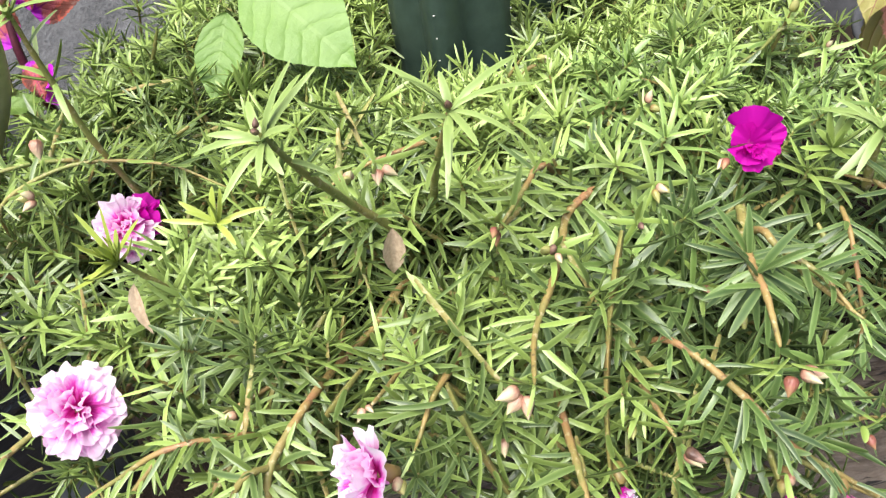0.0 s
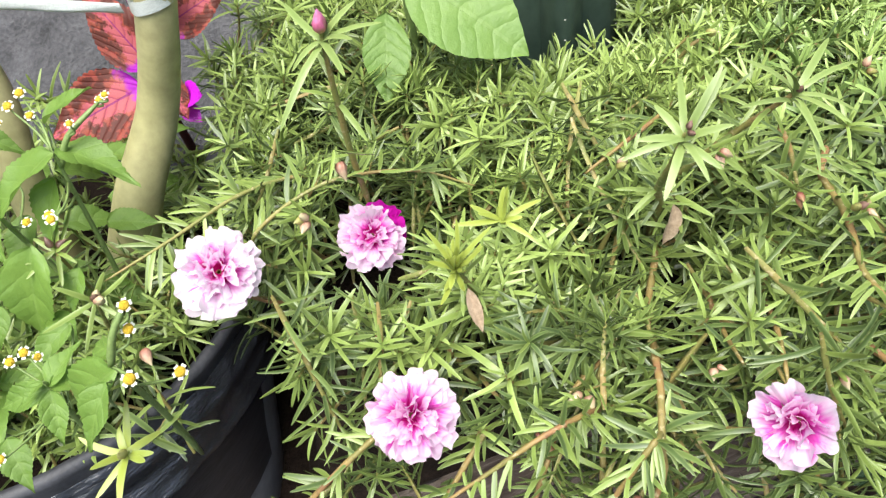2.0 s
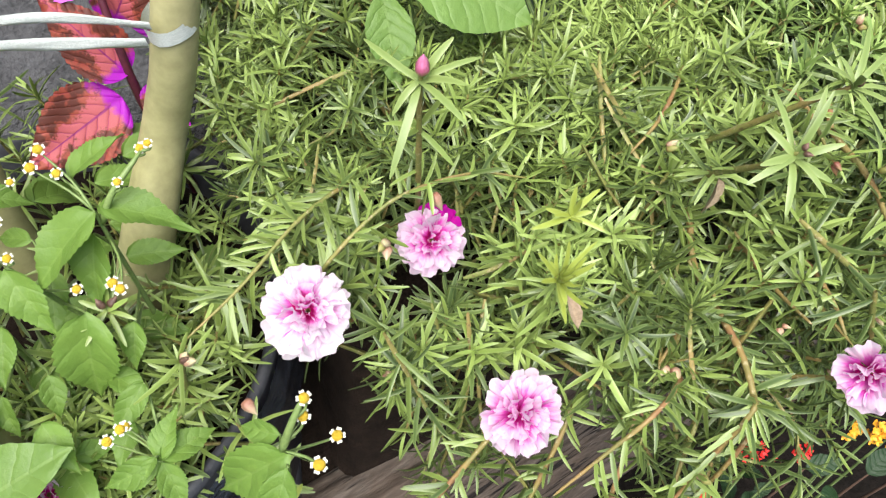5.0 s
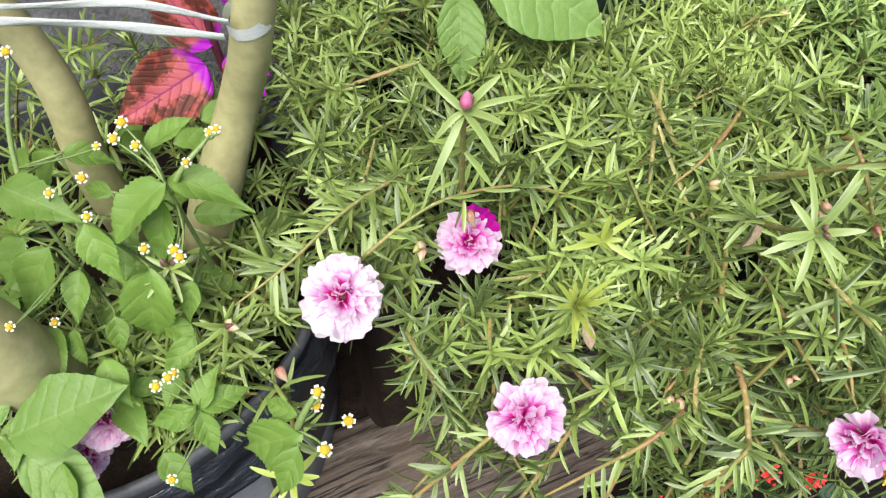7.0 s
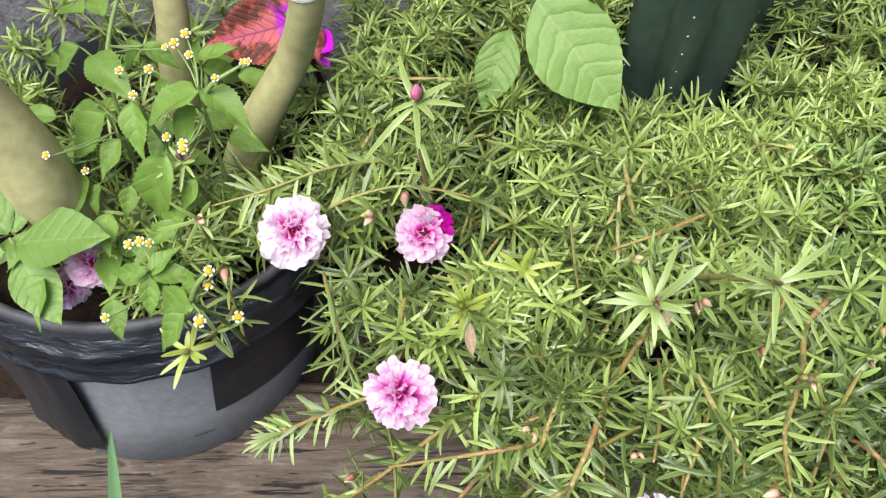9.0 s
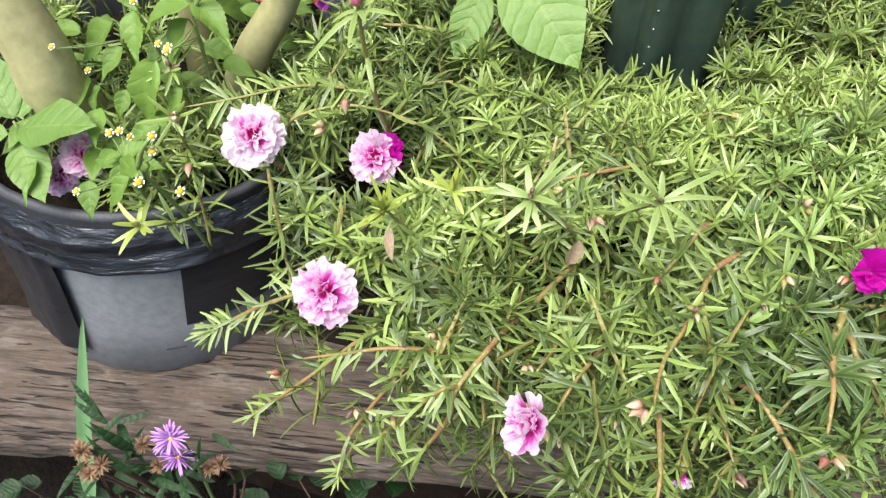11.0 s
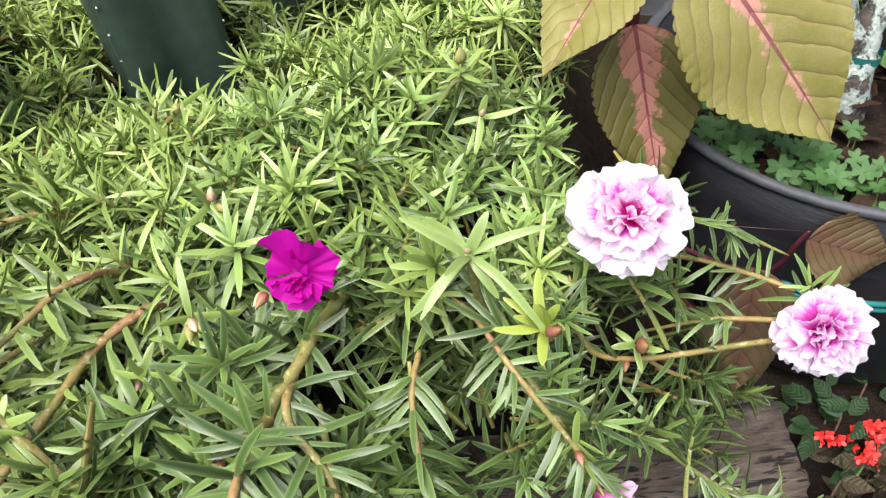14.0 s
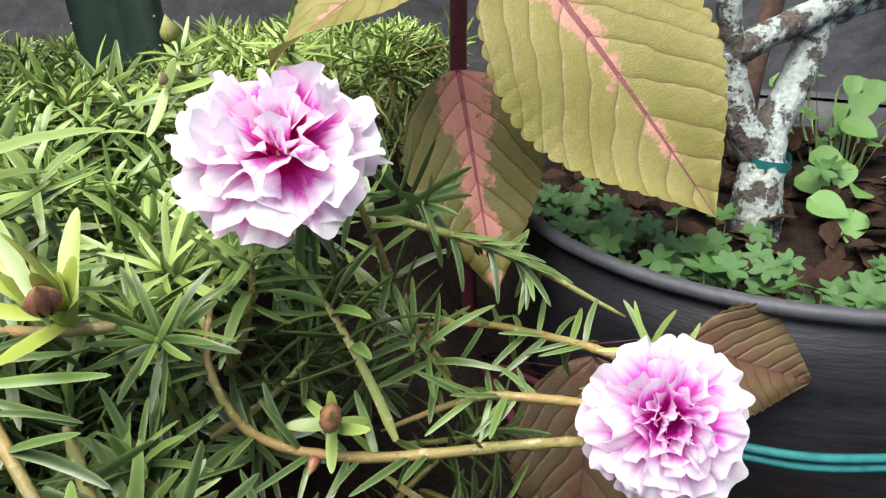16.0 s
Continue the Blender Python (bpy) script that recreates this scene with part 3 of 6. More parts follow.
def whorl(parent, at, axis, count, leaf, width, opening, mat, seed, curl=-0.3, name="leaf", label=""):
    """A ring of single leaves round a stem tip, as parts."""
    rng = random.Random(seed)
    q = Vector(axis).normalized().to_track_quat("Z", "Y").to_matrix().to_4x4()
    for k in range(count):
        a = 2 * math.pi * k / count + rng.uniform(-0.45, 0.45)
        o = opening + rng.uniform(-0.75, 0.45)
        v, f = needle_arrays(leaf * rng.uniform(0.45, 1.1), width * rng.uniform(0.85, 1.1), curl + rng.uniform(-0.3, 0.3), rng.gauss(0, 0.12))
        d = Vector((math.cos(a) * math.sin(o), math.sin(a) * math.sin(o), math.cos(o)))
        base = Vector((0, 0, -0.004 * rng.random()))
        m = Matrix.Translation(at) @ q @ orient(base, base + d, (0, 0, 1))
        part(name, quads(name, v, f, [mat], None, True), parent, m, label)


BUD_CACHE = {}


def bud(parent, at, axis, size, kind, label=""):
    """A pointed flower bud with two sepals round it."""
    key = kind
    if key not in BUD_CACHE:
        h = Heap()
        prof = [(0.02, 0.0), (0.22, 0.03), (0.33, 0.22), (0.335, 0.46), (0.24, 0.74), (0.10, 0.98), (0.01, 1.14)]
        core = [(r * math.cos(a), r * 0.86 * math.sin(a), z) for r, z in prof for a in (2 * math.pi * k / 12 for k in range(12))]
        h.add(np.array(core), grid_faces(7, 12, True))
        for side in (0.0, math.pi):
            v = []
            for k, (r, z) in enumerate(prof):
                for q in range(7):
                    a = (q / 6 - 0.5) * 2.9 * (1 - 0.055 * k * k * 0.5)
                    keel = 1.08 + 0.12 * math.exp(-(a / 0.35) ** 2)
                    v.append((r * keel * math.cos(a + side), r * keel * 0.90 * math.sin(a + side), z * (0.86 if side else 0.94)))
            h.add(np.array(v), grid_faces(7, 7, False))
        v, f, _, _ = h.all()
        BUD_CACHE[key] = quads("bud", v, f, [M[kind]])
    m = facing(at, axis, (at[0] * 1e4) % 6, size * 0.66)
    return part("bud", BUD_CACHE[key], parent, m, label)


def cluster(parent, at, axis, kinds, seed, size=0.008, leaves=6, leaf=0.018, leaf_mat="needle"):
    """Buds at a stem tip in a small whorl of leaves."""
    rng = random.Random(seed)
    ax = Vector(axis).normalized()
    for k, kind in enumerate(kinds):
        d = (ax + Vector((rng.uniform(-1, 1), rng.uniform(-1, 1), rng.uniform(-1, 1))) * (0.75 if len(kinds) > 1 else 0.1)).normalized()
        bud(parent, Vector(at) + d * size * 0.25, d, size * rng.uniform(0.85, 1.15), kind)
    if leaves:
        whorl(parent, Vector(at), ax, leaves, leaf, 0.0026, 1.35, M[leaf_mat], seed + 5, -0.15)


PETALS = {}


def petal_mesh(mat, variant):
    """A ruffled fan-shaped petal, 20 mm long, along y; from the sixth variant on narrow and crumpled."""
    key = (mat, variant)
    if key in PETALS:
        return PETALS[key]
    rng = random.Random(variant * 7 + 3)
    inner = variant >= 6
    rows, cols = 12, 26
    ph, ph2, ph3 = rng.uniform(0, 6), rng.uniform(0, 6), rng.uniform(0, 6)
    fan = rng.uniform(0.42, 0.56) if inner else rng.uniform(0.50, 0.64)
    notch = rng.choice((0.04, 0.10, 0.16))
    skew = rng.uniform(-0.25, 0.25)
    wave, frill = (0.0026, 0.0010) if inner else (0.0016, 0.0007)
    if variant >= 20:
        wave, frill, fan, notch = 0.0020, 0.0007, rng.uniform(0.58, 0.80), rng.choice((0.05, 0.12))
    curve = rng.uniform(-0.34, 0.30) if inner else rng.uniform(-0.30, 0.12)
    v = []
    for i in range(rows + 1):
        u = 1 - (1 - i / rows) ** 1.4
        for j in range(cols + 1):
            s = j / cols * 2 - 1
            reach = 1 - 0.24 * abs(s) ** 2.8 - notch * math.exp(-((s - skew) / 0.15) ** 2) + 0.022 * math.sin(12 * s + ph2)
            r = 0.020 * (u if u < 0.5 else 0.5 + (u - 0.5) * (reach - 0.5) / 0.5)
            a = s * fan * (0.45 + 0.55 * min(1, u / 0.6))
            x, y = r * math.sin(a) + 0.0008 * s, r * math.cos(a)
            z = curve * 0.020 * u * u + 0.0026 * s * s * u * (1 if variant % 2 else -0.5)
            z += u ** 2.4 * (wave * math.sin(4.6 * s + ph) + frill * math.sin(11 * s + ph2) + 0.4 * frill * math.sin(21 * s + ph3))
            x += u ** 3 * 0.0007 * math.sin(9 * s + ph3)
            v.append((x, y, z))
    PETALS[key] = quads("petal", v, grid_faces(rows + 1, cols + 1, False), [M[mat]])
    return PETALS[key]


DOUBLE = ((6, 0.0, 1.0), (7, 0.15, 0.98), (7, 0.34, 0.92), (7, 0.58, 0.82), (7, 0.82, 0.70), (6, 1.06, 0.58), (5, 1.34, 0.46))


def flower(parent, at, normal, radius, mat, seed, label, layers=DOUBLE, odd=None):
    """A double bloom: a cup with ruffled petals in rings, each petal a piece of its own."""
    rng = random.Random(seed)
    m0 = facing(Vector(at) - Vector(normal).normalized() * radius * 0.38, normal, rng.uniform(0, 6))
    cup = revolve("flower", [(0.0006, -0.0075), (0.0022, -0.007), (0.0034, -0.003), (0.0026, 0.0), (0.0008, 0.0012)], M["bud_green"], 10)
    fl = part("flower", cup, parent, m0, label)
    n = 0
    for count, rise, size in layers:
        off = rng.uniform(0, 6)
        inner = rise > 0.5
        for k in range(count):
            a = off + 2 * math.pi * k / count + rng.uniform(-0.2, 0.2) * (1.6 if inner else 1)
            r = rise + rng.uniform(-0.16, 0.16) * (1.7 if inner else 1)
            s = radius / 0.0205 * size * rng.uniform(0.86, 1.08)
            out = (0.0010 + 0.0016 * rng.random()) * radius / 0.02 if inner else 0.0012
            m = m0 @ Matrix.Rotation(a, 4, "Z") @ Matrix.Translation((0, out, 0.0022 * rise)) @ Matrix.Rotation(r, 4, "X") @ Matrix.Rotation(rng.gauss(0, 0.40 if inner else 0.16), 4, "Y") @ Matrix.Scale(s, 4)
            mt = odd[0] if odd and n < 14 and (m.to_3x3() @ Vector((0, 1, 0))).normalized().dot(Vector(odd[1]).normalized()) > 0.80 else mat
            part("petal", petal_mesh(mt, rng.randrange(6, 14) if inner else rng.randrange(6)), fl, m)
            n += 1
    return fl


# ---- the setting ----
def log_at(x):
    """Axis of the log that holds the bed: (y, z)."""
    z = 0.35 + (0.20 if x < -0.2 else 0.31) * (x + 0.2) - 0.30 * max(0, x - 0.15)
    return 0.262 + (0.07 * (x + 0.3) if x > -0.3 else 0.16 * (x + 0.3)), z


def bed_z(x, y):
    k = min(1, max(0, (x - 0.27) / 0.04))
    z = log_at(x)[1] + 0.045 + 0.05 * min(1, max(0, (y - 0.3) / 0.3))
    return max(0.30, z * (1 - k) + 0.44 * k)


def front_y(x):
    return 0.145 + (max(0, -x - 0.08) * 0.52 if x < 0 else max(0, x - 0.1) * 0.75)


def top_z(x, y):
    """Top of the portulaca cushion."""
    s = max(0.0, y - front_y(x))
    low = 0.48 + 0.08 * max(0, min(1, (-x - 0.08) / 0.06)) + 0.07 * max(0, min(1, (x - 0.12) / 0.06))
    z = low + (0.662 - low) * (1 - math.exp(-s / 0.023))
    z += 0.012 * noise.noise((x * 14, y * 14, 1.3)) + 0.006 * noise.noise((x * 40, y * 40, 4.1))
    z -= 0.030 * max(0, min(1, (-x - 0.15) / 0.1)) * max(0, min(1, (0.36 - y) / 0.08))
    z -= 2.2 * max(0, x - 0.228) + 1.6 * max(0, -x - 0.25)
    z -= 0.036 * max(0, min(1, (y - 0.385) / 0.05)) * max(0, min(1, (0.62 - y) / 0.1)) * max(0, min(1, (0.13 - abs(x)) / 0.06))
    z -= 0.055 * math.exp(-((x + 0.052) / 0.042) ** 2 - ((y - 0.250) / 0.019) ** 2)
    z -= 0.056 * math.exp(-((x - 0.142) / 0.032) ** 2 - ((y - 0.240) / 0.022) ** 2)
    # a furrow where the thick stem lies open
    k = max(0.0, min(1.0, (y - 0.205) / 0.112))
    if y < 0.330:
        z -= 0.020 * math.exp(-((x - 0.094 - 0.028 * k) / 0.012) ** 2) * min(1, max(0, (0.330 - y) / 0.015))
    return z - 0.22 * max(0, y - 0.52)


def sheet(name, x0, x1, nx, y0, y1, ny, height, mat):
    v = [(x0 + (x1 - x0) * i / nx, y0 + (y1 - y0) * j / ny, 0) for i in range(nx + 1) for j in range(ny + 1)]
    v = [(x, y, height(x, y)) for x, y, _ in v]
    return quads(name, v, grid_faces(nx + 1, ny + 1, False)[:, ::-1], [mat])


def box_mesh(name, x0, x1, y0, y1, z0, z1, mat, bevel=0.004):
    bm = bmesh.new()
    bmesh.ops.create_cube(bm, size=1)
    for w in bm.verts:
        w.co = Vector(((x0 + x1) / 2 + w.co.x * (x1 - x0), (y0 + y1) / 2 + w.co.y * (y1 - y0), (z0 + z1) / 2 + w.co.z * (z1 - z0)))
    bmesh.ops.bevel(bm, geom=bm.edges[:], offset=bevel, segments=2, affect="EDGES")
    me = bpy.data.meshes.new(name)
    bm.to_mesh(me), bm.free()
    me.materials.append(mat)
    return me


def spread(t):
    return math.copysign(abs(t) ** 4 * 60 + abs(t) * 1.5, t)


gv = [(spread(-1 + 2 * i / 60), spread(-1 + 2 * j / 60) + 0.3) for i in range(61) for j in range(61)]
gv = [(x, y, 0.02 * noise.noise((x * 4, y * 4, 0)) if abs(x) < 3 else 0.0) for x, y in gv]
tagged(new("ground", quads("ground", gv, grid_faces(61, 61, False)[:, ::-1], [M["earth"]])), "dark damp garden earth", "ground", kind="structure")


def bed_height(x, y):
    edge = log_at(x)[0] + 0.02
    z = bed_z(x, y) + 0.008 * noise.noise((x * 25, y * 25, 3))
    if -0.27 < x < 0.27 and y > 0.2:
        k = min(1, (0.27 - abs(x)) / 0.04) * min(1, max(0, (y - edge) / 0.02))
        z += max(0, top_z(x, y) - 0.075 - z) * k
    return z if y > edge else -0.05


tagged(new("soil_bed", sheet("soil_bed", -1.6, 1.6, 220, 0.16, 0.9, 60, bed_height, M["soil"])), "raised bed of dark soil behind the log", "soil", kind="structure")
tagged(new("wall_back", box_mesh("wall_back", -2.2, 2.2, 0.86, 1.02, -0.1, 1.7, M["concrete"], 0.01)), "plain grey concrete garden wall", "wall", kind="structure")

# rough mortar footing in front of the wall
rv = []
for i in range(41):
    for j in range(13):
        x, a = -1.3 + 1.05 * i / 40, j / 12 * math.pi * 0.62
        y, z = 0.84 - 0.24 * math.sin(a), 0.42 + 0.20 * math.cos(a) * (1 - 0.15 * math.sin(5 * x))
        n = noise.noise((x * 9, y * 9, z * 9)) * 0.022 + noise.noise((x * 34, y * 34, z * 34)) * 0.010
        rv.append((x + n, y - n, z + n))
tagged(new("mortar_footing", quads("mortar_footing", rv, grid_faces(41, 13, False), [M["rock"]])), "rough grey mortar footing along the wall", "footing", kind="structure")


# ---- the log ----
def make_log():
    th = thing("log", (-0.1, 0.28, 0.24), "weathered grey-brown log lying along the bed", "log")
    rings, sides = 180, 120
    v = []
    for i in range(rings):
        x = -0.95 + 1.262 * i / (rings - 1)
        cy, cz = log_at(x)
        r = 0.070 - 0.022 * max(0, min(1, (x + 0.3) / 0.5)) + 0.004 * math.sin(x * 7) + 0.004 * noise.noise((x * 5, 0, 0))
        for s in range(sides):
            a = 2 * math.pi * s / sides
            g = 0.0050 * noise.noise((x * 2.2, math.cos(a) * 7, math.sin(a) * 7)) + 0.0022 * noise.noise((x * 5, math.cos(a) * 22, math.sin(a) * 22))
            g += 0.0012 * noise.noise((x * 10, math.cos(a) * 55, math.sin(a) * 55))
            split = abs(noise.noise((x * 1.8, math.cos(a) * 8, math.sin(a) * 8 + 9)))
            rr = r + g - (0.0065 * (1 - split / 0.05) if split < 0.05 else 0)
            v.append((x, cy + rr * 1.18 * math.cos(a), cz + rr * 0.92 * math.sin(a)))
    vv, ff = capped(np.array(v), grid_faces(rings, sides, True), sides)
    part("trunk", quads("trunk", vv, ff, [M["wood"]]), th)


make_log()


# ---- the portulaca cushion ----
plant = thing("portulaca_plant", (0, 0.35, 0.45), "sprawling moss rose cushion with needle leaves in bloom", "plant")
VARIANTS = [shoot_arrays(100 + k, 0.046 + 0.008 * (k % 4), 21 + 2 * (k % 3), 0.0205 + 0.0012 * (k % 4), 0.0022 + 0.0002 * (k % 3), 0.3, 0.3 + 0.5 * (k % 3) / 2) for k in range(18)]
ROSE = [shoot_arrays(500 + k, 0.040, 19 + k % 4, 0.0215, 0.0023 + 0.0002 * (k % 3), 0.25, 0.45 + 0.25 * (k % 3), 0.42) for k in range(14)]
BROAD = [shoot_arrays(700 + k, 0.042, 18 + k % 4, 0.0205, 0.0027 + 0.0003 * (k % 3), 0.25, 0.5 + 0.25 * (k % 3), 0.50) for k in range(14)]
TRAIL = [shoot_arrays(300 + k, 0.085, 30, 0.021, 0.0024, 0.3, 0.8) for k in range(8)]
CLEAR = [(-0.040, 0.244, 0.018), (-0.251, 0.268, 0.029), (-0.180, 0.292, 0.024), (-0.177, 0.192, 0.020), (-0.041, 0.150, 0.012), (0.110, 0.258, 0.014), (0.215, 0.272, 0.018), (-0.142, 0.226, 0.012), (-0.157, 0.384, 0.018)]
BLOOMS = [((-0.251, 0.276, 0.680), 0.042, (0.08, -0.45, 0.9)), ((-0.180, 0.301, 0.658), 0.034, (-0.05, -0.5, 0.85)), ((-0.177, 0.203, 0.635), 0.040, (0.05, -0.72, 0.7)), ((-0.041, 0.147, 0.664), 0.034, (-0.5, -0.6, 0.55)), ((0.110, 0.270, 0.694), 0.026, (0.25, -0.7, 0.55)), ((0.215, 0.285, 0.692), 0.038, (0.0, -0.62, 0.78)), ((0.286, 0.277, 0.633), 0.034, (-0.05, -0.8, 0.5))]
BLOOMS = [(Vector(c), r, Vector(n).normalized()) for c, r, n in BLOOMS]
# main stems: line, thickness, leaves, seed, skin
STEMS = [
    ([(0.100, 0.232, 0.668), (0.098, 0.216, 0.674), (0.098, 0.202, 0.675), (0.097, 0.182, 0.671)], 0.0024, 24, 1, "stem", None, 0.024),
    ([(0.070, 0.205, 0.650), (0.091, 0.186, 0.640), (0.110, 0.178, 0.618), (0.152, 0.180, 0.575)], 0.0020, 24, 7),
    ([(-0.210, 0.345, 0.668), (-0.240, 0.325, 0.680), (-0.275, 0.302, 0.679), (-0.306, 0.289, 0.674)], 0.0015, 50, 12, "stem_green"),
    ([(-0.010, 0.335, 0.668), (-0.046, 0.305, 0.678), (-0.07, 0.295, 0.672)], 0.0018, 12, 13),
    ([(-0.232, 0.300, 0.676), (-0.195, 0.310, 0.688), (-0.153, 0.313, 0.682), (-0.123, 0.308, 0.668)], 0.0014, 44, 14, "stem_green"),
    ([(-0.165, 0.216, 0.638), (-0.215, 0.200, 0.612), (-0.258, 0.192, 0.572)], 0.0019, 36, 16),
    ([(-0.150, 0.205, 0.600), (-0.190, 0.180, 0.560), (-0.225, 0.165, 0.520)], 0.0019, 32, 17),
    ([(-0.120, 0.190, 0.600), (-0.150, 0.160, 0.545), (-0.160, 0.150, 0.49)], 0.0018, 28, 18),
    ([(0.128, 0.330, 0.640), (0.124, 0.317, 0.648), (0.116, 0.293, 0.656), (0.110, 0.273, 0.662), (0.106, 0.255, 0.665), (0.101, 0.239, 0.667), (0.098, 0.222, 0.664), (0.094, 0.205, 0.655)], 0.0034, 26, 19, "stem_green", None, 0.022),
    ([(0.145, 0.257, 0.666), (0.143, 0.240, 0.664), (0.145, 0.220, 0.640)], 0.0014, 26, 20, "stem", None, 0.019),
    ([(0.162, 0.270, 0.668), (0.174, 0.249, 0.664), (0.192, 0.232, 0.644), (0.198, 0.226, 0.632)], 0.0014, 26, 21, "stem", None, 0.018),
    ([(0.282, 0.300, 0.632), (0.269, 0.310, 0.631), (0.248, 0.325, 0.627), (0.225, 0.335, 0.62)], 0.0015, 14, 22, "stem", None, 0.014),
    ([(0.276, 0.290, 0.627), (0.258, 0.290, 0.630), (0.246, 0.291, 0.629), (0.225, 0.298, 0.615)], 0.0015, 14, 222, "stem", None, 0.014),
    ([(0.275, 0.286, 0.621), (0.258, 0.283, 0.623), (0.224, 0.278, 0.625), (0.204, 0.275, 0.634), (0.197, 0.277, 0.650), (0.196, 0.290, 0.660)], 0.0016, 20, 23, "stem", None, 0.015),
    ([(0.190, 0.262, 0.668), (0.172, 0.262, 0.668), (0.155, 0.280, 0.664)], 0.0015, 9, 24),
    ([(0.215, 0.290, 0.680), (0.214, 0.299, 0.670), (0.212, 0.306, 0.655)], 0.0017, 4, 25),
    ([(0.225, 0.315, 0.664), (0.255, 0.320, 0.650), (0.285, 0.318, 0.632)], 0.0014, 22, 26, "stem_green", None, 0.014),
    ([(0.220, 0.255, 0.610), (0.255, 0.248, 0.575), (0.285, 0.250, 0.555)], 0.0013, 40, 27, "stem_green", None, 0.013),
    ([(0.200, 0.235, 0.610), (0.215, 0.215, 0.575), (0.228, 0.205, 0.545)], 0.0013, 28, 28, "stem_green", None, 0.014),
    ([(-0.250, 0.275, 0.666), (-0.235, 0.285, 0.64), (-0.215, 0.30, 0.62)], 0.0018, 0, 29),
    ([(-0.177, 0.206, 0.628), (-0.165, 0.225, 0.622), (-0.15, 0.245, 0.63)], 0.0018, 9, 30),
    ([(-0.040, 0.150, 0.655), (-0.046, 0.165, 0.632), (-0.060, 0.185, 0.61)], 0.0018, 12, 31),
    ([(0.160, 0.384, 0.682), (0.150, 0.385, 0.670), (0.130, 0.388, 0.655)], 0.0016, 5, 32, "stem_green"),
    ([(0.030, 0.390, 0.672), (0.045, 0.395, 0.664), (0.075, 0.40, 0.655)], 0.0016, 5, 33, "stem_green"),
    ([(-0.040, 0.270, 0.630), (-0.054, 0.243, 0.628), (-0.065, 0.213, 0.638), (-0.073, 0.186, 0.645), (-0.081, 0.164, 0.642), (-0.083, 0.155, 0.622), (-0.098, 0.150, 0.575)], 0.0025, 46, 4),
    ([(-0.058, 0.255, 0.612), (-0.080, 0.240, 0.608), (-0.088, 0.213, 0.634), (-0.106, 0.200, 0.634)], 0.0021, 16, 5),
    ([(-0.028, 0.238, 0.632), (-0.032, 0.223, 0.638), (-0.037, 0.201, 0.646), (-0.042, 0.180, 0.657)], 0.0019, 15, 10),
    ([(-0.002, 0.248, 0.630), (-0.005, 0.235, 0.634), (-0.013, 0.208, 0.645), (-0.021, 0.186, 0.651), (-0.026, 0.170, 0.648)], 0.0022, 20, 8),
    ([(0.052, 0.286, 0.662), (0.045, 0.276, 0.668), (0.036, 0.263, 0.668), (0.031, 0.238, 0.670), (0.026, 0.221, 0.670), (0.020, 0.205, 0.669), (0.017, 0.190, 0.672), (0.016, 0.172, 0.676)], 0.0024, 26, 2),
    ([(0.032, 0.297, 0.670), (0.025, 0.282, 0.680), (0.022, 0.273, 0.682), (0.016, 0.258, 0.683), (0.008, 0.240, 0.684)], 0.0020, 14, 36),
    ([(0.022, 0.225, 0.618), (0.024, 0.211, 0.624), (0.027, 0.178, 0.634), (0.030, 0.151, 0.638), (0.031, 0.137, 0.630)], 0.0024, 18, 3),
    ([(0.044, 0.222, 0.650), (0.051, 0.207, 0.642), (0.057, 0.194, 0.638), (0.063, 0.174, 0.638)], 0.0022, 16, 6),
    ([(0.107, 0.240, 0.672), (0.110, 0.227, 0.674), (0.121, 0.214, 0.671), (0.128, 0.200, 0.666)], 0.0020, 14, 9),
    ([(-0.082, 0.164, 0.645), (-0.090, 0.158, 0.645), (-0.105, 0.154, 0.617), (-0.122, 0.150, 0.586)], 0.0018, 28, 11),
    ([(-0.100, 0.190, 0.630), (-0.125, 0.178, 0.640), (-0.150, 0.175, 0.626), (-0.178, 0.172, 0.610)], 0.0018, 30, 15),
    ([(0.114, 0.292, 0.650), (0.112, 0.280, 0.672), (0.109, 0.271, 0.688)], 0.0022, 5, 35, "stem_green"),
]
RUNS = np.array([(*q, 0.016 if row[1] > 0.003 else 0.011 if row[1] > 0.00215 else 0.008) for row in STEMS for q in smooth_line(row[0], 8)])


def on_bloom(*spots):
    """Whether any spot lies in front of an open bloom."""
    return any((Vector(q) - c).length < r and (Vector(q) - c).dot(n_) > -0.010 for c, r, n_ in BLOOMS for q in spots)


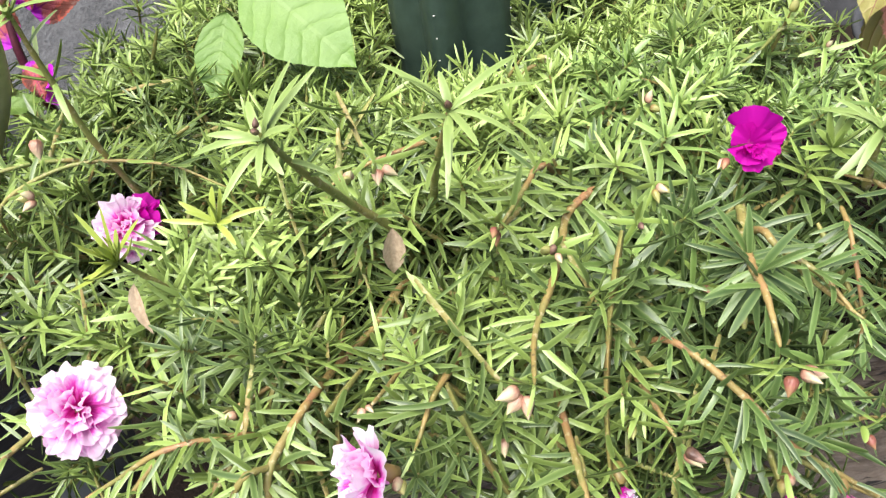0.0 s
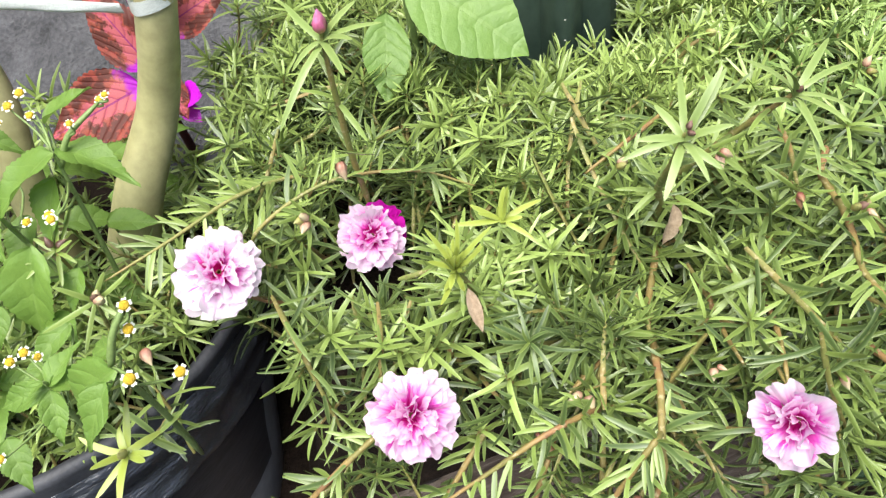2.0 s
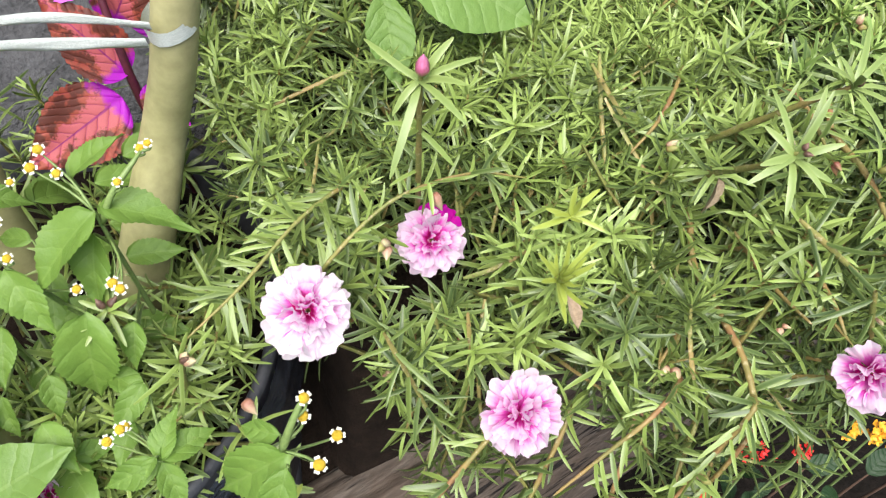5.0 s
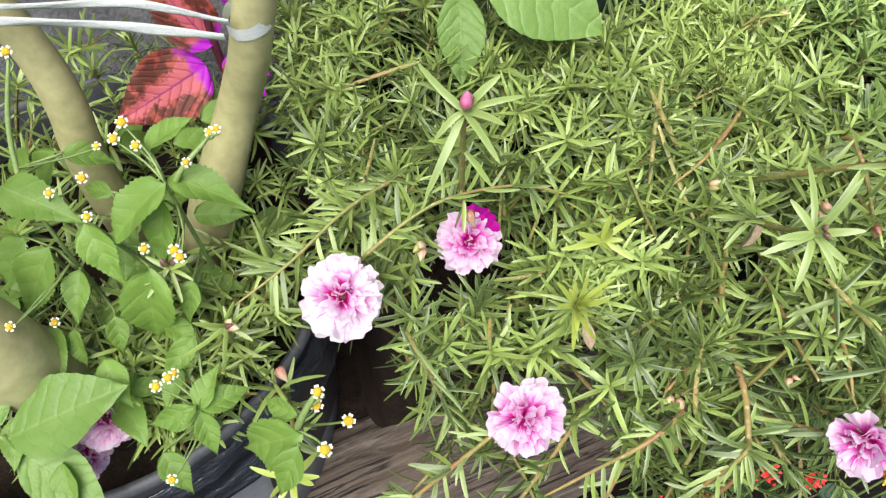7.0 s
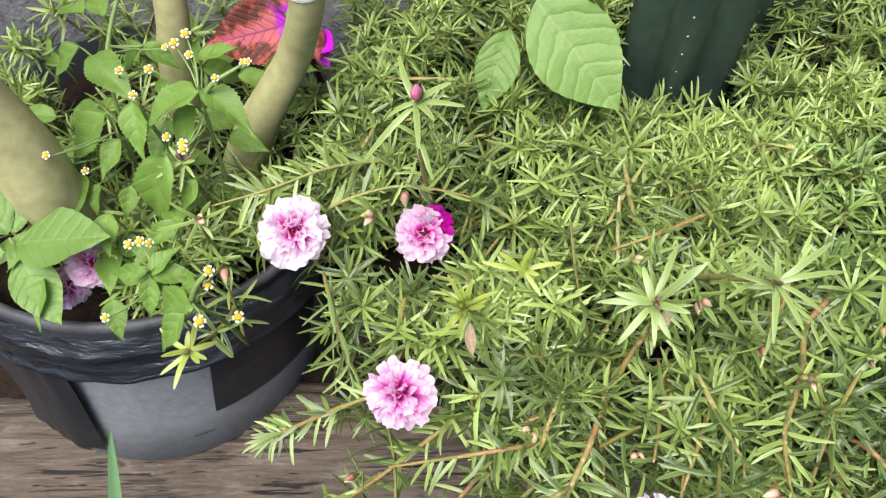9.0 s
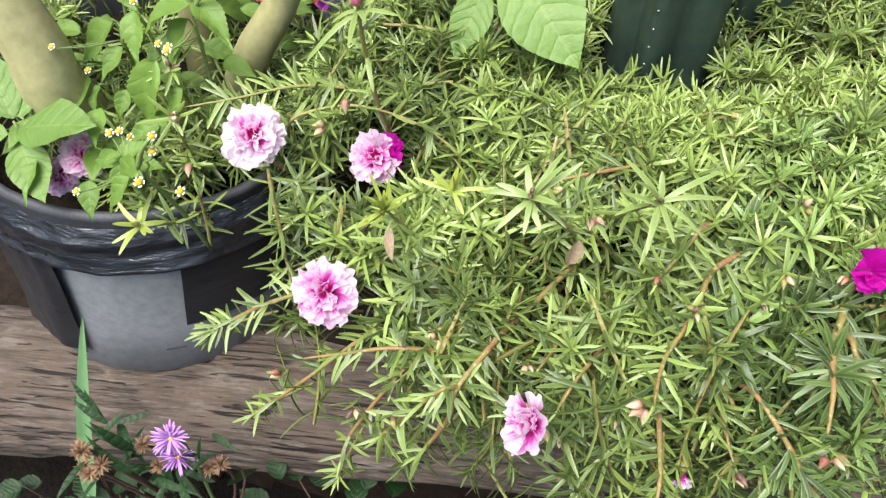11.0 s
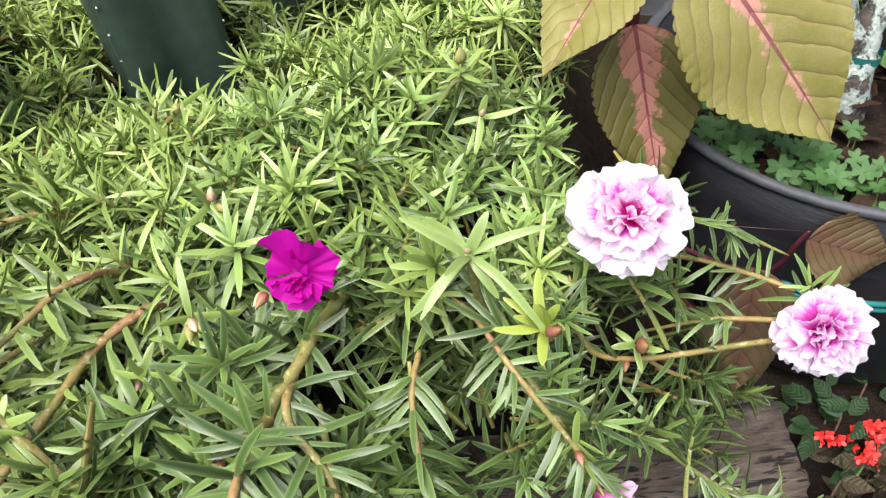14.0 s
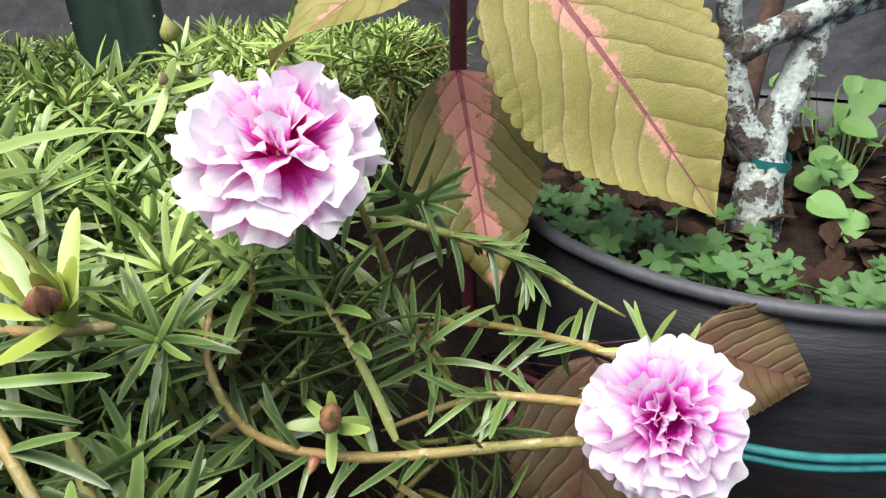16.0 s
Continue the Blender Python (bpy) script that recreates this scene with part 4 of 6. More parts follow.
heap = Heap()
rng = random.Random(7)
made, tries = 0, 0
singles = 0
while made < 1850 and tries < 60000:
    tries += 1
    x, y = rng.uniform(-0.29, 0.30), rng.uniform(0.146, 0.80)
    if y < front_y(x) + 0.002 or (y > 0.5 and rng.random() < 0.25):
        continue
    z = top_z(x, y)
    if z < 0.47 or (abs(x + 0.02) < 0.048 and abs(y - 0.515) < 0.055):
        continue
    if (x + 0.417) ** 2 + (y - 0.395) ** 2 < (0.172 if y < 0.35 else 0.150) ** 2 or x < -0.275 + 0.3 * max(0, y - 0.45):
        continue
    if (x > 0.2 and 0.33 < y < 0.47) or (x > 0.235 and y > 0.32):
        continue
    gx, gy = (top_z(x + 0.004, y) - z) / 0.004, (top_z(x, y + 0.004) - z) / 0.004
    steep = math.sqrt(1 + gx * gx + gy * gy)
    if rng.random() > min(1, steep / 3.5):
        continue
    if any((x - a) ** 2 + (y - b) ** 2 < r * r for a, b, r in CLEAR):
        continue
    n = Vector((-gx, -gy, 1)).normalized()
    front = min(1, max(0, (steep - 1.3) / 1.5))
    # shade put into the colour: shoots darken towards the front rim, pale on top
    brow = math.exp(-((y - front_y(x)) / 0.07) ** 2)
    if rng.random() < 0.50 * brow:
        continue
    d = n * 0.75 + Vector((rng.gauss(0, 0.42), rng.gauss(0, 0.42), rng.gauss(0, 0.3))) + Vector((0, -0.10, 0.35 * (1 - front) - 0.15 * front))
    d.normalize()
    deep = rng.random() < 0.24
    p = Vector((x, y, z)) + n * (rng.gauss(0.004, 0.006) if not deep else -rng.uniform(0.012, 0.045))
    near = (np.sqrt(((RUNS[:, :3] - np.array(p)) ** 2).sum(1)) - RUNS[:, 3]).min()
    if near < 0 and y < 0.33 and rng.random() < 0.78:
        continue
    size = rng.uniform(0.85, 1.18) * (1 - 0.24 * max(0, min(1, (x - 0.13) / 0.05))) * (1 - 0.14 * max(0, min(1, (y - 0.27) / 0.08)))
    m = facing(p, d, rng.uniform(0, 6.3), size)
    use_trail = front > 0.4 and rng.random() < (0.55 if x < 0.12 else 0.0)
    if front > 0.3 and rng.random() < (0.52 if x > -0.08 else 0.42):
        continue
    if use_trail:
        down = Vector((gx, gy, 0))
        down = -(down.normalized() + Vector((0, 0, steep))).normalized()
        d = (down * 0.8 + n * 0.45 + Vector((rng.gauss(0, 0.32), rng.gauss(0, 0.25), rng.gauss(0, 0.2)))).normalized()
        m = facing(p, d, rng.uniform(0, 6.3), size)
    body = [p - d * s for s in ((0.02, 0.04, 0.06, 0.08) if use_trail else (0.015, 0.03, 0.045))]
    fan = [p + d * 0.008] + body
    if on_bloom(*fan):
        continue
    pool = TRAIL if use_trail else BROAD if x > 0.05 and y < 0.40 and rng.random() < 0.85 else ROSE if rng.random() < (0.95 if x > 0.12 else 0.8 if x > 0.06 else 0.62) else VARIANTS
    k = rng.randrange(len(pool))
    if singles < 90 and near > 0.010 and x < 0.11 and y < 0.36 and front < 0.15 and abs(gx) < 1 and not deep and rng.random() < 0.2:
        shoot(plant, m, 1000 + made, 18, 0.020 if x < 0.13 else 0.015, "needle" if x < 0.06 else "needle_broad")
        singles += 1
    else:
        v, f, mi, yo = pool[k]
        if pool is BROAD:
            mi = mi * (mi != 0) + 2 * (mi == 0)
        # leaf age and noise, with painted shade: deep and front shoots darker, back lighter
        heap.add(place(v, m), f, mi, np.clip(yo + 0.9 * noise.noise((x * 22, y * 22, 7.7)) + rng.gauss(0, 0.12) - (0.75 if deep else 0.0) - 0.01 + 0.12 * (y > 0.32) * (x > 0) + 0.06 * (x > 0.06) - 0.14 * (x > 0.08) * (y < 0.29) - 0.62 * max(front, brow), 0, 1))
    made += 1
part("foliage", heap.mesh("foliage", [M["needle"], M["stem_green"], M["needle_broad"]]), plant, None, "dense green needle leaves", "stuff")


def stem(pts, r=0.0021, leafy=8, seed=0, mat="stem", parent=None, leaf=0.020, droop=0.0):
    """A trailing main stem with nodes and side leaves."""
    parent = parent or plant
    if parent is plant and (pts[0][0] < 0.13 or pts[0][1] > 0.32) and not on_bloom(pts[0]):
        a = Vector(pts[0])
        pts = [a + (a - Vector(pts[1])).normalized() * 0.014 + Vector((0, 0.010, -0.026)), *pts]
    if parent is plant and pts[-1][1] < 0.26 and pts[-1][2] < pts[0][2]:
        b = Vector(pts[-1])
        pts = [*pts, b + (b - Vector(pts[-2])).normalized() * 0.012 + Vector((0, 0.006, -0.012))]
    ob = tube("stem", pts, (r * 0.70, r * 0.72, r * 0.60, r * 0.34), M[mat], parent, 8, 11, wob=0.04, nodes=True)
    g = random.Random(seed)
    line = smooth_line(pts, 10)
    for k in range(int(leafy * 1.8)):
        i = g.randrange(6, max(9, len(line) - 7))
        d = (line[i + 1] - line[i - 1]).normalized()
        o = Vector((g.gauss(0, 1), g.gauss(0, 1), g.gauss(0.1, 0.45)))
        o = (o - d * o.dot(d)).normalized()
        way = (o * g.uniform(0.7, 1) + d * g.uniform(0.1, 0.9) + Vector((0, 0, -droop))).normalized()
        if on_bloom(line[i] + way * 0.012, line[i] + way * 0.02):
            continue
        m = orient(line[i], line[i] + way, (0, -0.3, 1)) @ Matrix.Scale(leaf / 0.017 * g.uniform(0.6, 1.1), 4)
        part("leaf", needle("needle" if pts[0][0] < 0.06 else "needle_broad", g.randrange(4) if pts[0][0] < 0.06 else g.randrange(2)), ob, m)
    return ob


for k, row in enumerate(STEMS):
    stem(*row)
    # a tuft where the stem comes out of the cushion
    a, b = Vector(row[0][0]), Vector(row[0][1])
    e, e0 = Vector(row[0][-1]), Vector(row[0][-2])
    way = (e - e0).normalized() + Vector((0, -0.3, 0.45))
    if e.y < 0.26 and not on_bloom(e, e + way * 0.015) and row[3] not in (1, 19, 31, 35):
        shoot(plant, facing(e + way * 0.004, way, k, 1.0), 3500 + k, 10, 0.019 if e.x < 0.14 else 0.015, "needle" if e.x < 0.06 else "needle_broad")
    if not on_bloom(a, a + Vector((0, 0, 0.012))) and row[3] not in (1, 7, 9, 20, 21, 29, 30, 31, 11, 35):
        g = random.Random(k)
        shoot(plant, facing(a + (a - b).normalized() * 0.004 + Vector((0, 0, 0.006)), (g.gauss(0, 0.3), -0.35, 1), k, 1.0), 3000 + k, 14, 0.021 if a.x < 0.14 else 0.016, "needle" if a.x < 0.06 else "needle_broad")

# raised stem tips with long arching leaves
stem([(-0.040, 0.272, 0.662), (-0.050, 0.255, 0.690), (-0.058, 0.230, 0.725), (-0.063, 0.214, 0.752)], 0.0025, 14, 40, "stem_green")
whorl(plant, (-0.063, 0.214, 0.750), (-0.1, -0.4, 1), 10, 0.028, 0.0031, 0.85, M["needle_pale"], 41, -0.7)
cluster(plant, (-0.063, 0.213, 0.753), (0, -0.4, 1), ("bud_dark", "bud_dark"), 42, 0.006, 0)
stem([(-0.022, 0.292, 0.660), (-0.016, 0.270, 0.695), (-0.009, 0.252, 0.722), (-0.005, 0.241, 0.738)], 0.0024, 11, 43, "stem_green")
whorl(plant, (-0.005, 0.241, 0.737), (0.1, -0.2, 1), 10, 0.027, 0.0031, 0.80, M["needle_pale"], 44, -0.7)
cluster(plant, (-0.005, 0.240, 0.738), (0, -0.4, 1), ("bud_dark",), 45, 0.006, 0)
stem([(-0.178, 0.326, 0.655), (-0.180, 0.312, 0.700), (-0.180, 0.303, 0.745), (-0.179, 0.298, 0.776)], 0.0023, 4, 46, "stem_green")
whorl(plant, (-0.180, 0.299, 0.768), (0, -0.2, 1), 8, 0.032, 0.0034, 1.05, M["needle_pale"], 47, -0.55)
bud(plant, (-0.179, 0.298, 0.772), (0.05, -0.2, 1), 0.014, "bud_rose", "closed deep pink flower bud")
whorl(plant, (-0.180, 0.306, 0.735), (0, -0.1, 1), 5, 0.026, 0.0032, 1.3, M["needle"], 48, -0.2)
stem([(0.166, 0.280, 0.655), (0.164, 0.278, 0.672), (0.163, 0.275, 0.690)], 0.0026, 2, 49, "stem_green")
whorl(plant, (0.163, 0.274, 0.691), (0.1, -0.35, 1), 11, 0.0265, 0.0037, 1.0, M["needle_pale"], 50, -0.75)
cluster(plant, (0.163, 0.273, 0.692), (0, -0.4, 1), ("bud_pink",), 51, 0.004, 0)
whorl(plant, (0.185, 0.258, 0.674), (0.1, -0.4, 1), 14, 0.0175, 0.0032, 0.85, M["needle_yellow"], 52, 0.05, "leaf", "yellow-green leaf")
bud(plant, (0.186, 0.2525, 0.6775), (0.3, -0.5, 0.7), 0.0100, "bud_red", "round reddish bud")
stem([(-0.138, 0.250, 0.655), (-0.142, 0.243, 0.672), (-0.146, 0.236, 0.688)], 0.0020, 6, 57, "stem_green")
whorl(plant, (-0.146, 0.236, 0.688), (0, -0.5, 1), 24, 0.023, 0.0026, 0.80, M["needle_yellow"], 53, 0.1, "leaf", "yellow-green leaf")
whorl(plant, (-0.118, 0.272, 0.676), (0, -0.4, 1), 12, 0.022, 0.0030, 1.0, M["needle_yellow"], 54, 0.0, "leaf", "yellow-green leaf")
whorl(plant, (0.150, 0.285, 0.676), (-0.2, -0.4, 1), 13, 0.024, 0.0032, 0.95, M["needle"], 55, 0.0)

whorl(plant, (-0.122, 0.150, 0.587), (-0.2, -0.6, -0.3), 6, 0.030, 0.0034, 1.3, M["needle"], 56, -0.2)

# spent brown leaf on its stem
part("dry_leaf", blade_mesh("dry_leaf", 0.026, 0.010, M["dry"], 5, 0.02, 0.7, 0.1, 14, 3), plant, orient((-0.038, 0.262, 0.671), (-0.041, 0.259, 0.645), (0.3, -1, 0.5)), "curled brown dead leaf")
part("dry_leaf", blade_mesh("dry_leaf", 0.022, 0.006, M["dry"], 6, 0.02, 0.9, 0.3, 10, 3), plant, orient((-0.142, 0.234, 0.676), (-0.138, 0.214, 0.652), (0, -1, 0.4)), "withered tan leaf")

# blooms
flower(plant, (-0.251, 0.276, 0.680), (0.08, -0.45, 0.9), 0.0215, "petal_pale", 11, "pale pink double bloom with deep pink throat")
flower(plant, (-0.180, 0.301, 0.658), (-0.05, -0.5, 0.85), 0.0185, "petal_pink", 12, "pink double bloom with one magenta petal", odd=("petal_magenta", (0.8, 0.35, 0.5)))
flower(plant, (-0.177, 0.203, 0.635), (0.05, -0.72, 0.7), 0.0210, "petal_pink", 13, "pink ruffled double bloom")
flower(plant, (-0.041, 0.147, 0.664), (-0.75, -0.40, 0.55), 0.0175, "petal_pink", 14, "pink double bloom turned aside", ((6, 0.5, 1.0), (6, 0.75, 0.9), (6, 1.0, 0.75), (6, 1.25, 0.55)))
magenta = part("flower", revolve("flower", [(0.0006, -0.0075), (0.0022, -0.007), (0.0034, -0.003), (0.0026, 0.0), (0.0008, 0.0012)], M["bud_pink"], 10), plant, facing((0.109, 0.272, 0.689), (-0.15, -0.75, 0.45)), "vivid magenta open bloom")
for k, (way, size, wide) in enumerate((((0.05, 0.05, 1.0), 0.0165, 1.15), ((-0.55, -0.15, 0.75), 0.0105, 1.1), ((0.85, -0.10, 0.55), 0.0140, 0.85), ((0.80, -0.45, 0.05), 0.0120, 0.8), ((-0.45, -0.65, -0.25), 0.0105, 1.2), ((0.25, -0.75, -0.50), 0.0120, 1.1), ((0.15, -0.55, 0.75), 0.0105, 1.0))):
    q = Vector((0.110, 0.271, 0.691))
    part("petal", petal_mesh("petal_magenta", 20 + k % 4), magenta, orient(q, q + Vector(way).normalized() * size, (-0.2, -0.8, 0.55), 0.020) @ Matrix.Diagonal((wide, 1, 1, 1)))
for k in range(7):
    g = random.Random(40 + k)
    q = Vector((0.110, 0.2695, 0.690))
    way = Vector((-0.1 + g.gauss(0, 0.6), -0.8, 0.25 + g.gauss(0, 0.5))).normalized()
    part("petal", petal_mesh("petal_magenta", 6 + k), magenta, orient(q, q + way * g.uniform(0.006, 0.0095), (g.gauss(0, 1), g.gauss(0, 1), g.gauss(0, 1)), 0.020))
flower(plant, (0.2145, 0.285, 0.6935), (0.0, -0.52, 0.85), 0.0196, "petal_throat", 16, "white and pink double bloom with magenta throat")
flower(plant, (0.286, 0.277, 0.633), (-0.05, -0.80, 0.5), 0.0170, "petal_lilac", 17, "lilac-pink double bloom with pale rim")
flower(plant, (0.199, 0.224, 0.628), (0.25, -0.65, -0.1), 0.0130, "petal_faded", 18, "half-closed pale pink bloom", ((5, 0.95, 1.0), (5, 1.15, 0.9), (4, 1.35, 0.8)))
flower(plant, (0.045, 0.165, 0.618), (0.1, -0.8, -0.2), 0.0075, "petal_lilac", 19, "small withered lilac bloom", ((4, 1.0, 1.0), (4, 1.3, 0.8)))
flower(plant, (0.108, 0.170, 0.600), (0.1, -0.7, -0.5), 0.0085, "petal_magenta", 20, "magenta bloom breaking from its bud", ((4, 1.2, 1.0), (3, 1.4, 0.8)))
flower(plant, (0.132, 0.172, 0.592), (0.3, -0.7, -0.3), 0.0080, "petal_faded", 21, "shrivelled lilac bloom", ((4, 1.0, 1.0), (4, 1.3, 0.8)))

# buds
B = plant
cluster(B, (-0.185, 0.283, 0.722), (0.1, -0.3, -0.4), ("bud_pink",), 60, 0.011, 3)
cluster(B, (-0.206, 0.292, 0.684), (-0.2, -0.5, 0.2), ("bud_pink", "bud_green", "bud_pink"), 61, 0.010, 4)
cluster(B, (-0.228, 0.260, 0.624), (0.1, -0.6, -0.2), ("bud_pink", "bud_pink"), 62, 0.009, 4)
cluster(B, (-0.187, 0.259, 0.630), (0.1, -0.6, 0.2), ("bud_red",), 63, 0.007, 4)
cluster(B, (-0.101, 0.198, 0.634), (0.1, -0.7, -0.2), ("bud_pink", "bud_pink"), 64, 0.009, 5)
cluster(B, (0.007, 0.239, 0.686), (-0.1, -0.6, -0.3), ("bud_red", "bud_red"), 65, 0.008, 5)
cluster(B, (0.028, 0.223, 0.684), (0.2, -0.6, 0.1), ("bud_pink",), 66, 0.007, 4)
cluster(B, (0.087, 0.234, 0.654), (0.1, -0.7, 0.2), ("bud_red",), 67, 0.007, 4)
cluster(B, (0.098, 0.172, 0.672), (0.2, -0.6, -0.4), ("bud_pink", "bud_red", "bud_pink"), 68, 0.010, 4)
cluster(B, (0.013, 0.169, 0.675), (-0.2, -0.6, -0.3), ("bud_pink", "bud_pink", "bud_pink"), 69, 0.010, 4)
cluster(B, (0.063, 0.164, 0.645), (0.4, -0.6, -0.2), ("bud_pink", "bud_dark", "bud_pink"), 70, 0.010, 4)
cluster(B, (0.106, 0.172, 0.610), (0.1, -0.5, -0.6), ("bud_green", "bud_pink"), 71, 0.010, 3)
cluster(B, (0.162, 0.381, 0.690), (0.1, -0.2, 1), ("bud_green",), 72, 0.011, 5, 0.024)
cluster(B, (0.034, 0.390, 0.676), (0.4, -0.4, 0.2), ("bud_green", "bud_pink"), 73, 0.010, 4)
cluster(B, (0.075, 0.305, 0.692), (0.4, -0.4, 0.3), ("bud_green", "bud_pink"), 74, 0.009, 4)
cluster(B, (0.072, 0.266, 0.678), (0.1, -0.5, 0.1), ("bud_green", "bud_pink", "bud_green"), 75, 0.008, 5)
cluster(B, (0.062, 0.244, 0.677), (0.1, -0.6, 0.2), ("bud_dark",), 76, 0.006, 6)
cluster(B, (0.084, 0.227, 0.658), (0.1, -0.6, 0.1), ("bud_red",), 77, 0.006, 4)
cluster(B, (0.219, 0.277, 0.635), (0.1, -0.5, 0.6), ("bud_red",), 78, 0.0105, 6, 0.016)
cluster(B, (0.216, 0.276, 0.629), (-0.2, -0.7, -0.3), ("bud_red",), 79, 0.006, 0)
cluster(B, (0.222, 0.331, 0.631), (0.6, -0.4, 0.2), ("bud_green",), 80, 0.010, 4)
cluster(B, (0.233, 0.338, 0.615), (0.7, -0.4, 0.1), ("bud_pink",), 81, 0.008, 3)
cluster(B, (0.003, 0.178, 0.638), (0.1, -0.7, -0.3), ("bud_pink",), 82, 0.008, 3)
cluster(B, (-0.034, 0.241, 0.718), (0.4, -0.4, 0.1), ("bud_pink", "bud_pink"), 83, 0.009, 4)
cluster(B, (-0.114, 0.150, 0.618), (0.1, -0.6, -0.4), ("bud_pink", "bud_green"), 84, 0.009, 3)
cluster(B, (-0.200, 0.177, 0.573), (-0.4, -0.6, 0.1), ("bud_pink", "bud_red"), 85, 0.010, 5)
cluster(B, (-0.146, 0.168, 0.575), (0.1, -0.6, -0.3), ("bud_pink", "bud_dark"), 86, 0.010, 4)
cluster(B, (-0.031, 0.151, 0.655), (0.5, -0.5, 0.2), ("bud_pink", "bud_green"), 87, 0.009, 0)
cluster(B, (-0.058, 0.284, 0.682), (0.3, -0.5, 0.3), ("bud_green", "bud_pink"), 88, 0.009, 4)
cluster(B, (0.002, 0.172, 0.610), (0, -0.7, -0.2), ("bud_green",), 89, 0.009, 3)
cluster(B, (0.050, 0.182, 0.634), (0, -0.7, 0.1), ("bud_green",), 90, 0.008, 3)
cluster(B, (-0.022, 0.170, 0.615), (0.2, -0.7, -0.4), ("bud_pink",), 91, 0.009, 3)
cluster(B, (-0.088, 0.165, 0.600), (-0.1, -0.7, -0.5), ("bud_pink",), 92, 0.009, 3)
cluster(B, (0.138, 0.186, 0.615), (0.2, -0.7, -0.4), ("bud_red",), 93, 0.008, 3)
cluster(B, (0.192, 0.232, 0.646), (0.1, -0.7, 0.0), ("bud_red",), 94, 0.007, 4)
cluster(B, (0.169, 0.352, 0.686), (0.1, -0.4, 0.5), ("bud_pink",), 95, 0.006, 4)
cluster(B, (0.1005, 0.268, 0.6875), (-0.7, -0.5, 0.1), ("bud_pink", "bud_red"), 99, 0.008, 0)
cluster(B, (-0.250, 0.384, 0.672), (-0.1, -0.4, 0.6), ("bud_dark",), 96, 0.007, 4)
cluster(B, (-0.048, 0.190, 0.645), (0.2, -0.7, 0.0), ("bud_pink", "bud_pink"), 97, 0.007, 4)
cluster(B, (0.026, 0.226, 0.682), (0.0, -0.6, 0.5), ("bud_green", "bud_dark"), 100, 0.008, 5)
cluster(B, (-0.126, 0.187, 0.630), (0.0, -0.7, 0.1), ("bud_red",), 98, 0.006, 4)


# ---- the pot on the log, and what grows in it ----
def skewed(name, rings, mat, a0=0.0, a1=2 * math.pi, sides=56, rough=0.0, seed=3):
    """Rings of (centre x, centre y, radius, z), whole or over an arc."""
    closed = a1 - a0 > 6.2
    n = sides if closed else sides + 1
    v = []
    for cx, cy, r, z in rings:
        for s in range(n):
            a = a0 + (a1 - a0) * s / sides
            w = rough * (noise.noise((a * 4, z * 40, seed)) + 0.6 * noise.noise((a * 13, z * 90, seed)))
            v.append((cx + (r + w) * math.cos(a), cy + (r + w) * math.sin(a), z + w * 0.6))
    return quads(name, v, grid_faces(len(rings), n, closed), [mat])


def left_axis(z):
    k = (z - 0.385) / 0.205
    return -0.440 + 0.023 * k, 0.360 + 0.038 * k


def lr(r, z):
    return (*left_axis(z), r, z)


pot = thing("plant_pot", (-0.44, 0.36, 0.372), "grey plastic nursery pot wrapped in torn black film", "pot")
part("body", skewed("body", [lr(0.02, 0.376), lr(0.135, 0.374), lr(0.143, 0.380), lr(0.147, 0.44), lr(0.152, 0.50), lr(0.156, 0.548), lr(0.152, 0.552), lr(0.146, 0.50)], M["pot_grey"]), pot)
rim = part("rim", skewed("rim", [lr(0.155, 0.545), lr(0.1605, 0.543), lr(0.1625, 0.548), lr(0.1615, 0.565), lr(0.162, 0.583), lr(0.1640, 0.587), lr(0.1640, 0.590), lr(0.1615, 0.5925), lr(0.158, 0.592), lr(0.156, 0.588), lr(0.154, 0.55)], M["pot_rim"], rough=0.0006), pot, None, "black rolled rim")
part("film", skewed("film", [lr(0.1590, 0.532), lr(0.1645, 0.534), lr(0.1690, 0.538), lr(0.1682, 0.541), lr(0.1662, 0.544), lr(0.1672, 0.549), lr(0.1666, 0.552), lr(0.1652, 0.555), lr(0.1654, 0.560), lr(0.1672, 0.565), lr(0.1664, 0.568), lr(0.1646, 0.571), lr(0.1648, 0.576), lr(0.1632, 0.580)], M["film"], sides=150, rough=0.0036), rim, None, "crumpled black plastic film")
part("film", skewed("film", [lr(0.1535, 0.452), lr(0.1550, 0.48), lr(0.1575, 0.51), lr(0.1590, 0.545)], M["pot_black"], radians(-56), radians(-20), 14, 0.001, 5), pot, None, "torn flap of black film")
part("film", skewed("film", [lr(0.152, 0.405), lr(0.157, 0.45), lr(0.160, 0.50), lr(0.163, 0.545)], M["pot_black"], radians(-165), radians(-93), 44, 0.006, 8), pot, None, "torn flap of black film")
part("slot", skewed("slot", [lr(0.1548, 0.522), lr(0.1553, 0.524), lr(0.1556, 0.527), lr(0.1553, 0.529)], M["pot_black"], radians(-78), radians(-73), 6), pot)
part("staple", skewed("staple", [lr(0.1460, 0.413), lr(0.1468, 0.4145), lr(0.1466, 0.416)], M["concrete"], radians(-64), radians(-57), 5), pot, None, "pale scratch of a staple")
sv = []
for i in range(9):
    for s in range(40):
        r, a = 0.157 * i / 8, 2 * math.pi * s / 40
        x, y = left_axis(0.57)[0] + r * math.cos(a), left_axis(0.57)[1] + r * math.sin(a)
        sv.append((x, y, 0.568 + 0.006 * noise.noise((x * 60, y * 60, 2)) - 0.01 * (i / 8) ** 4))
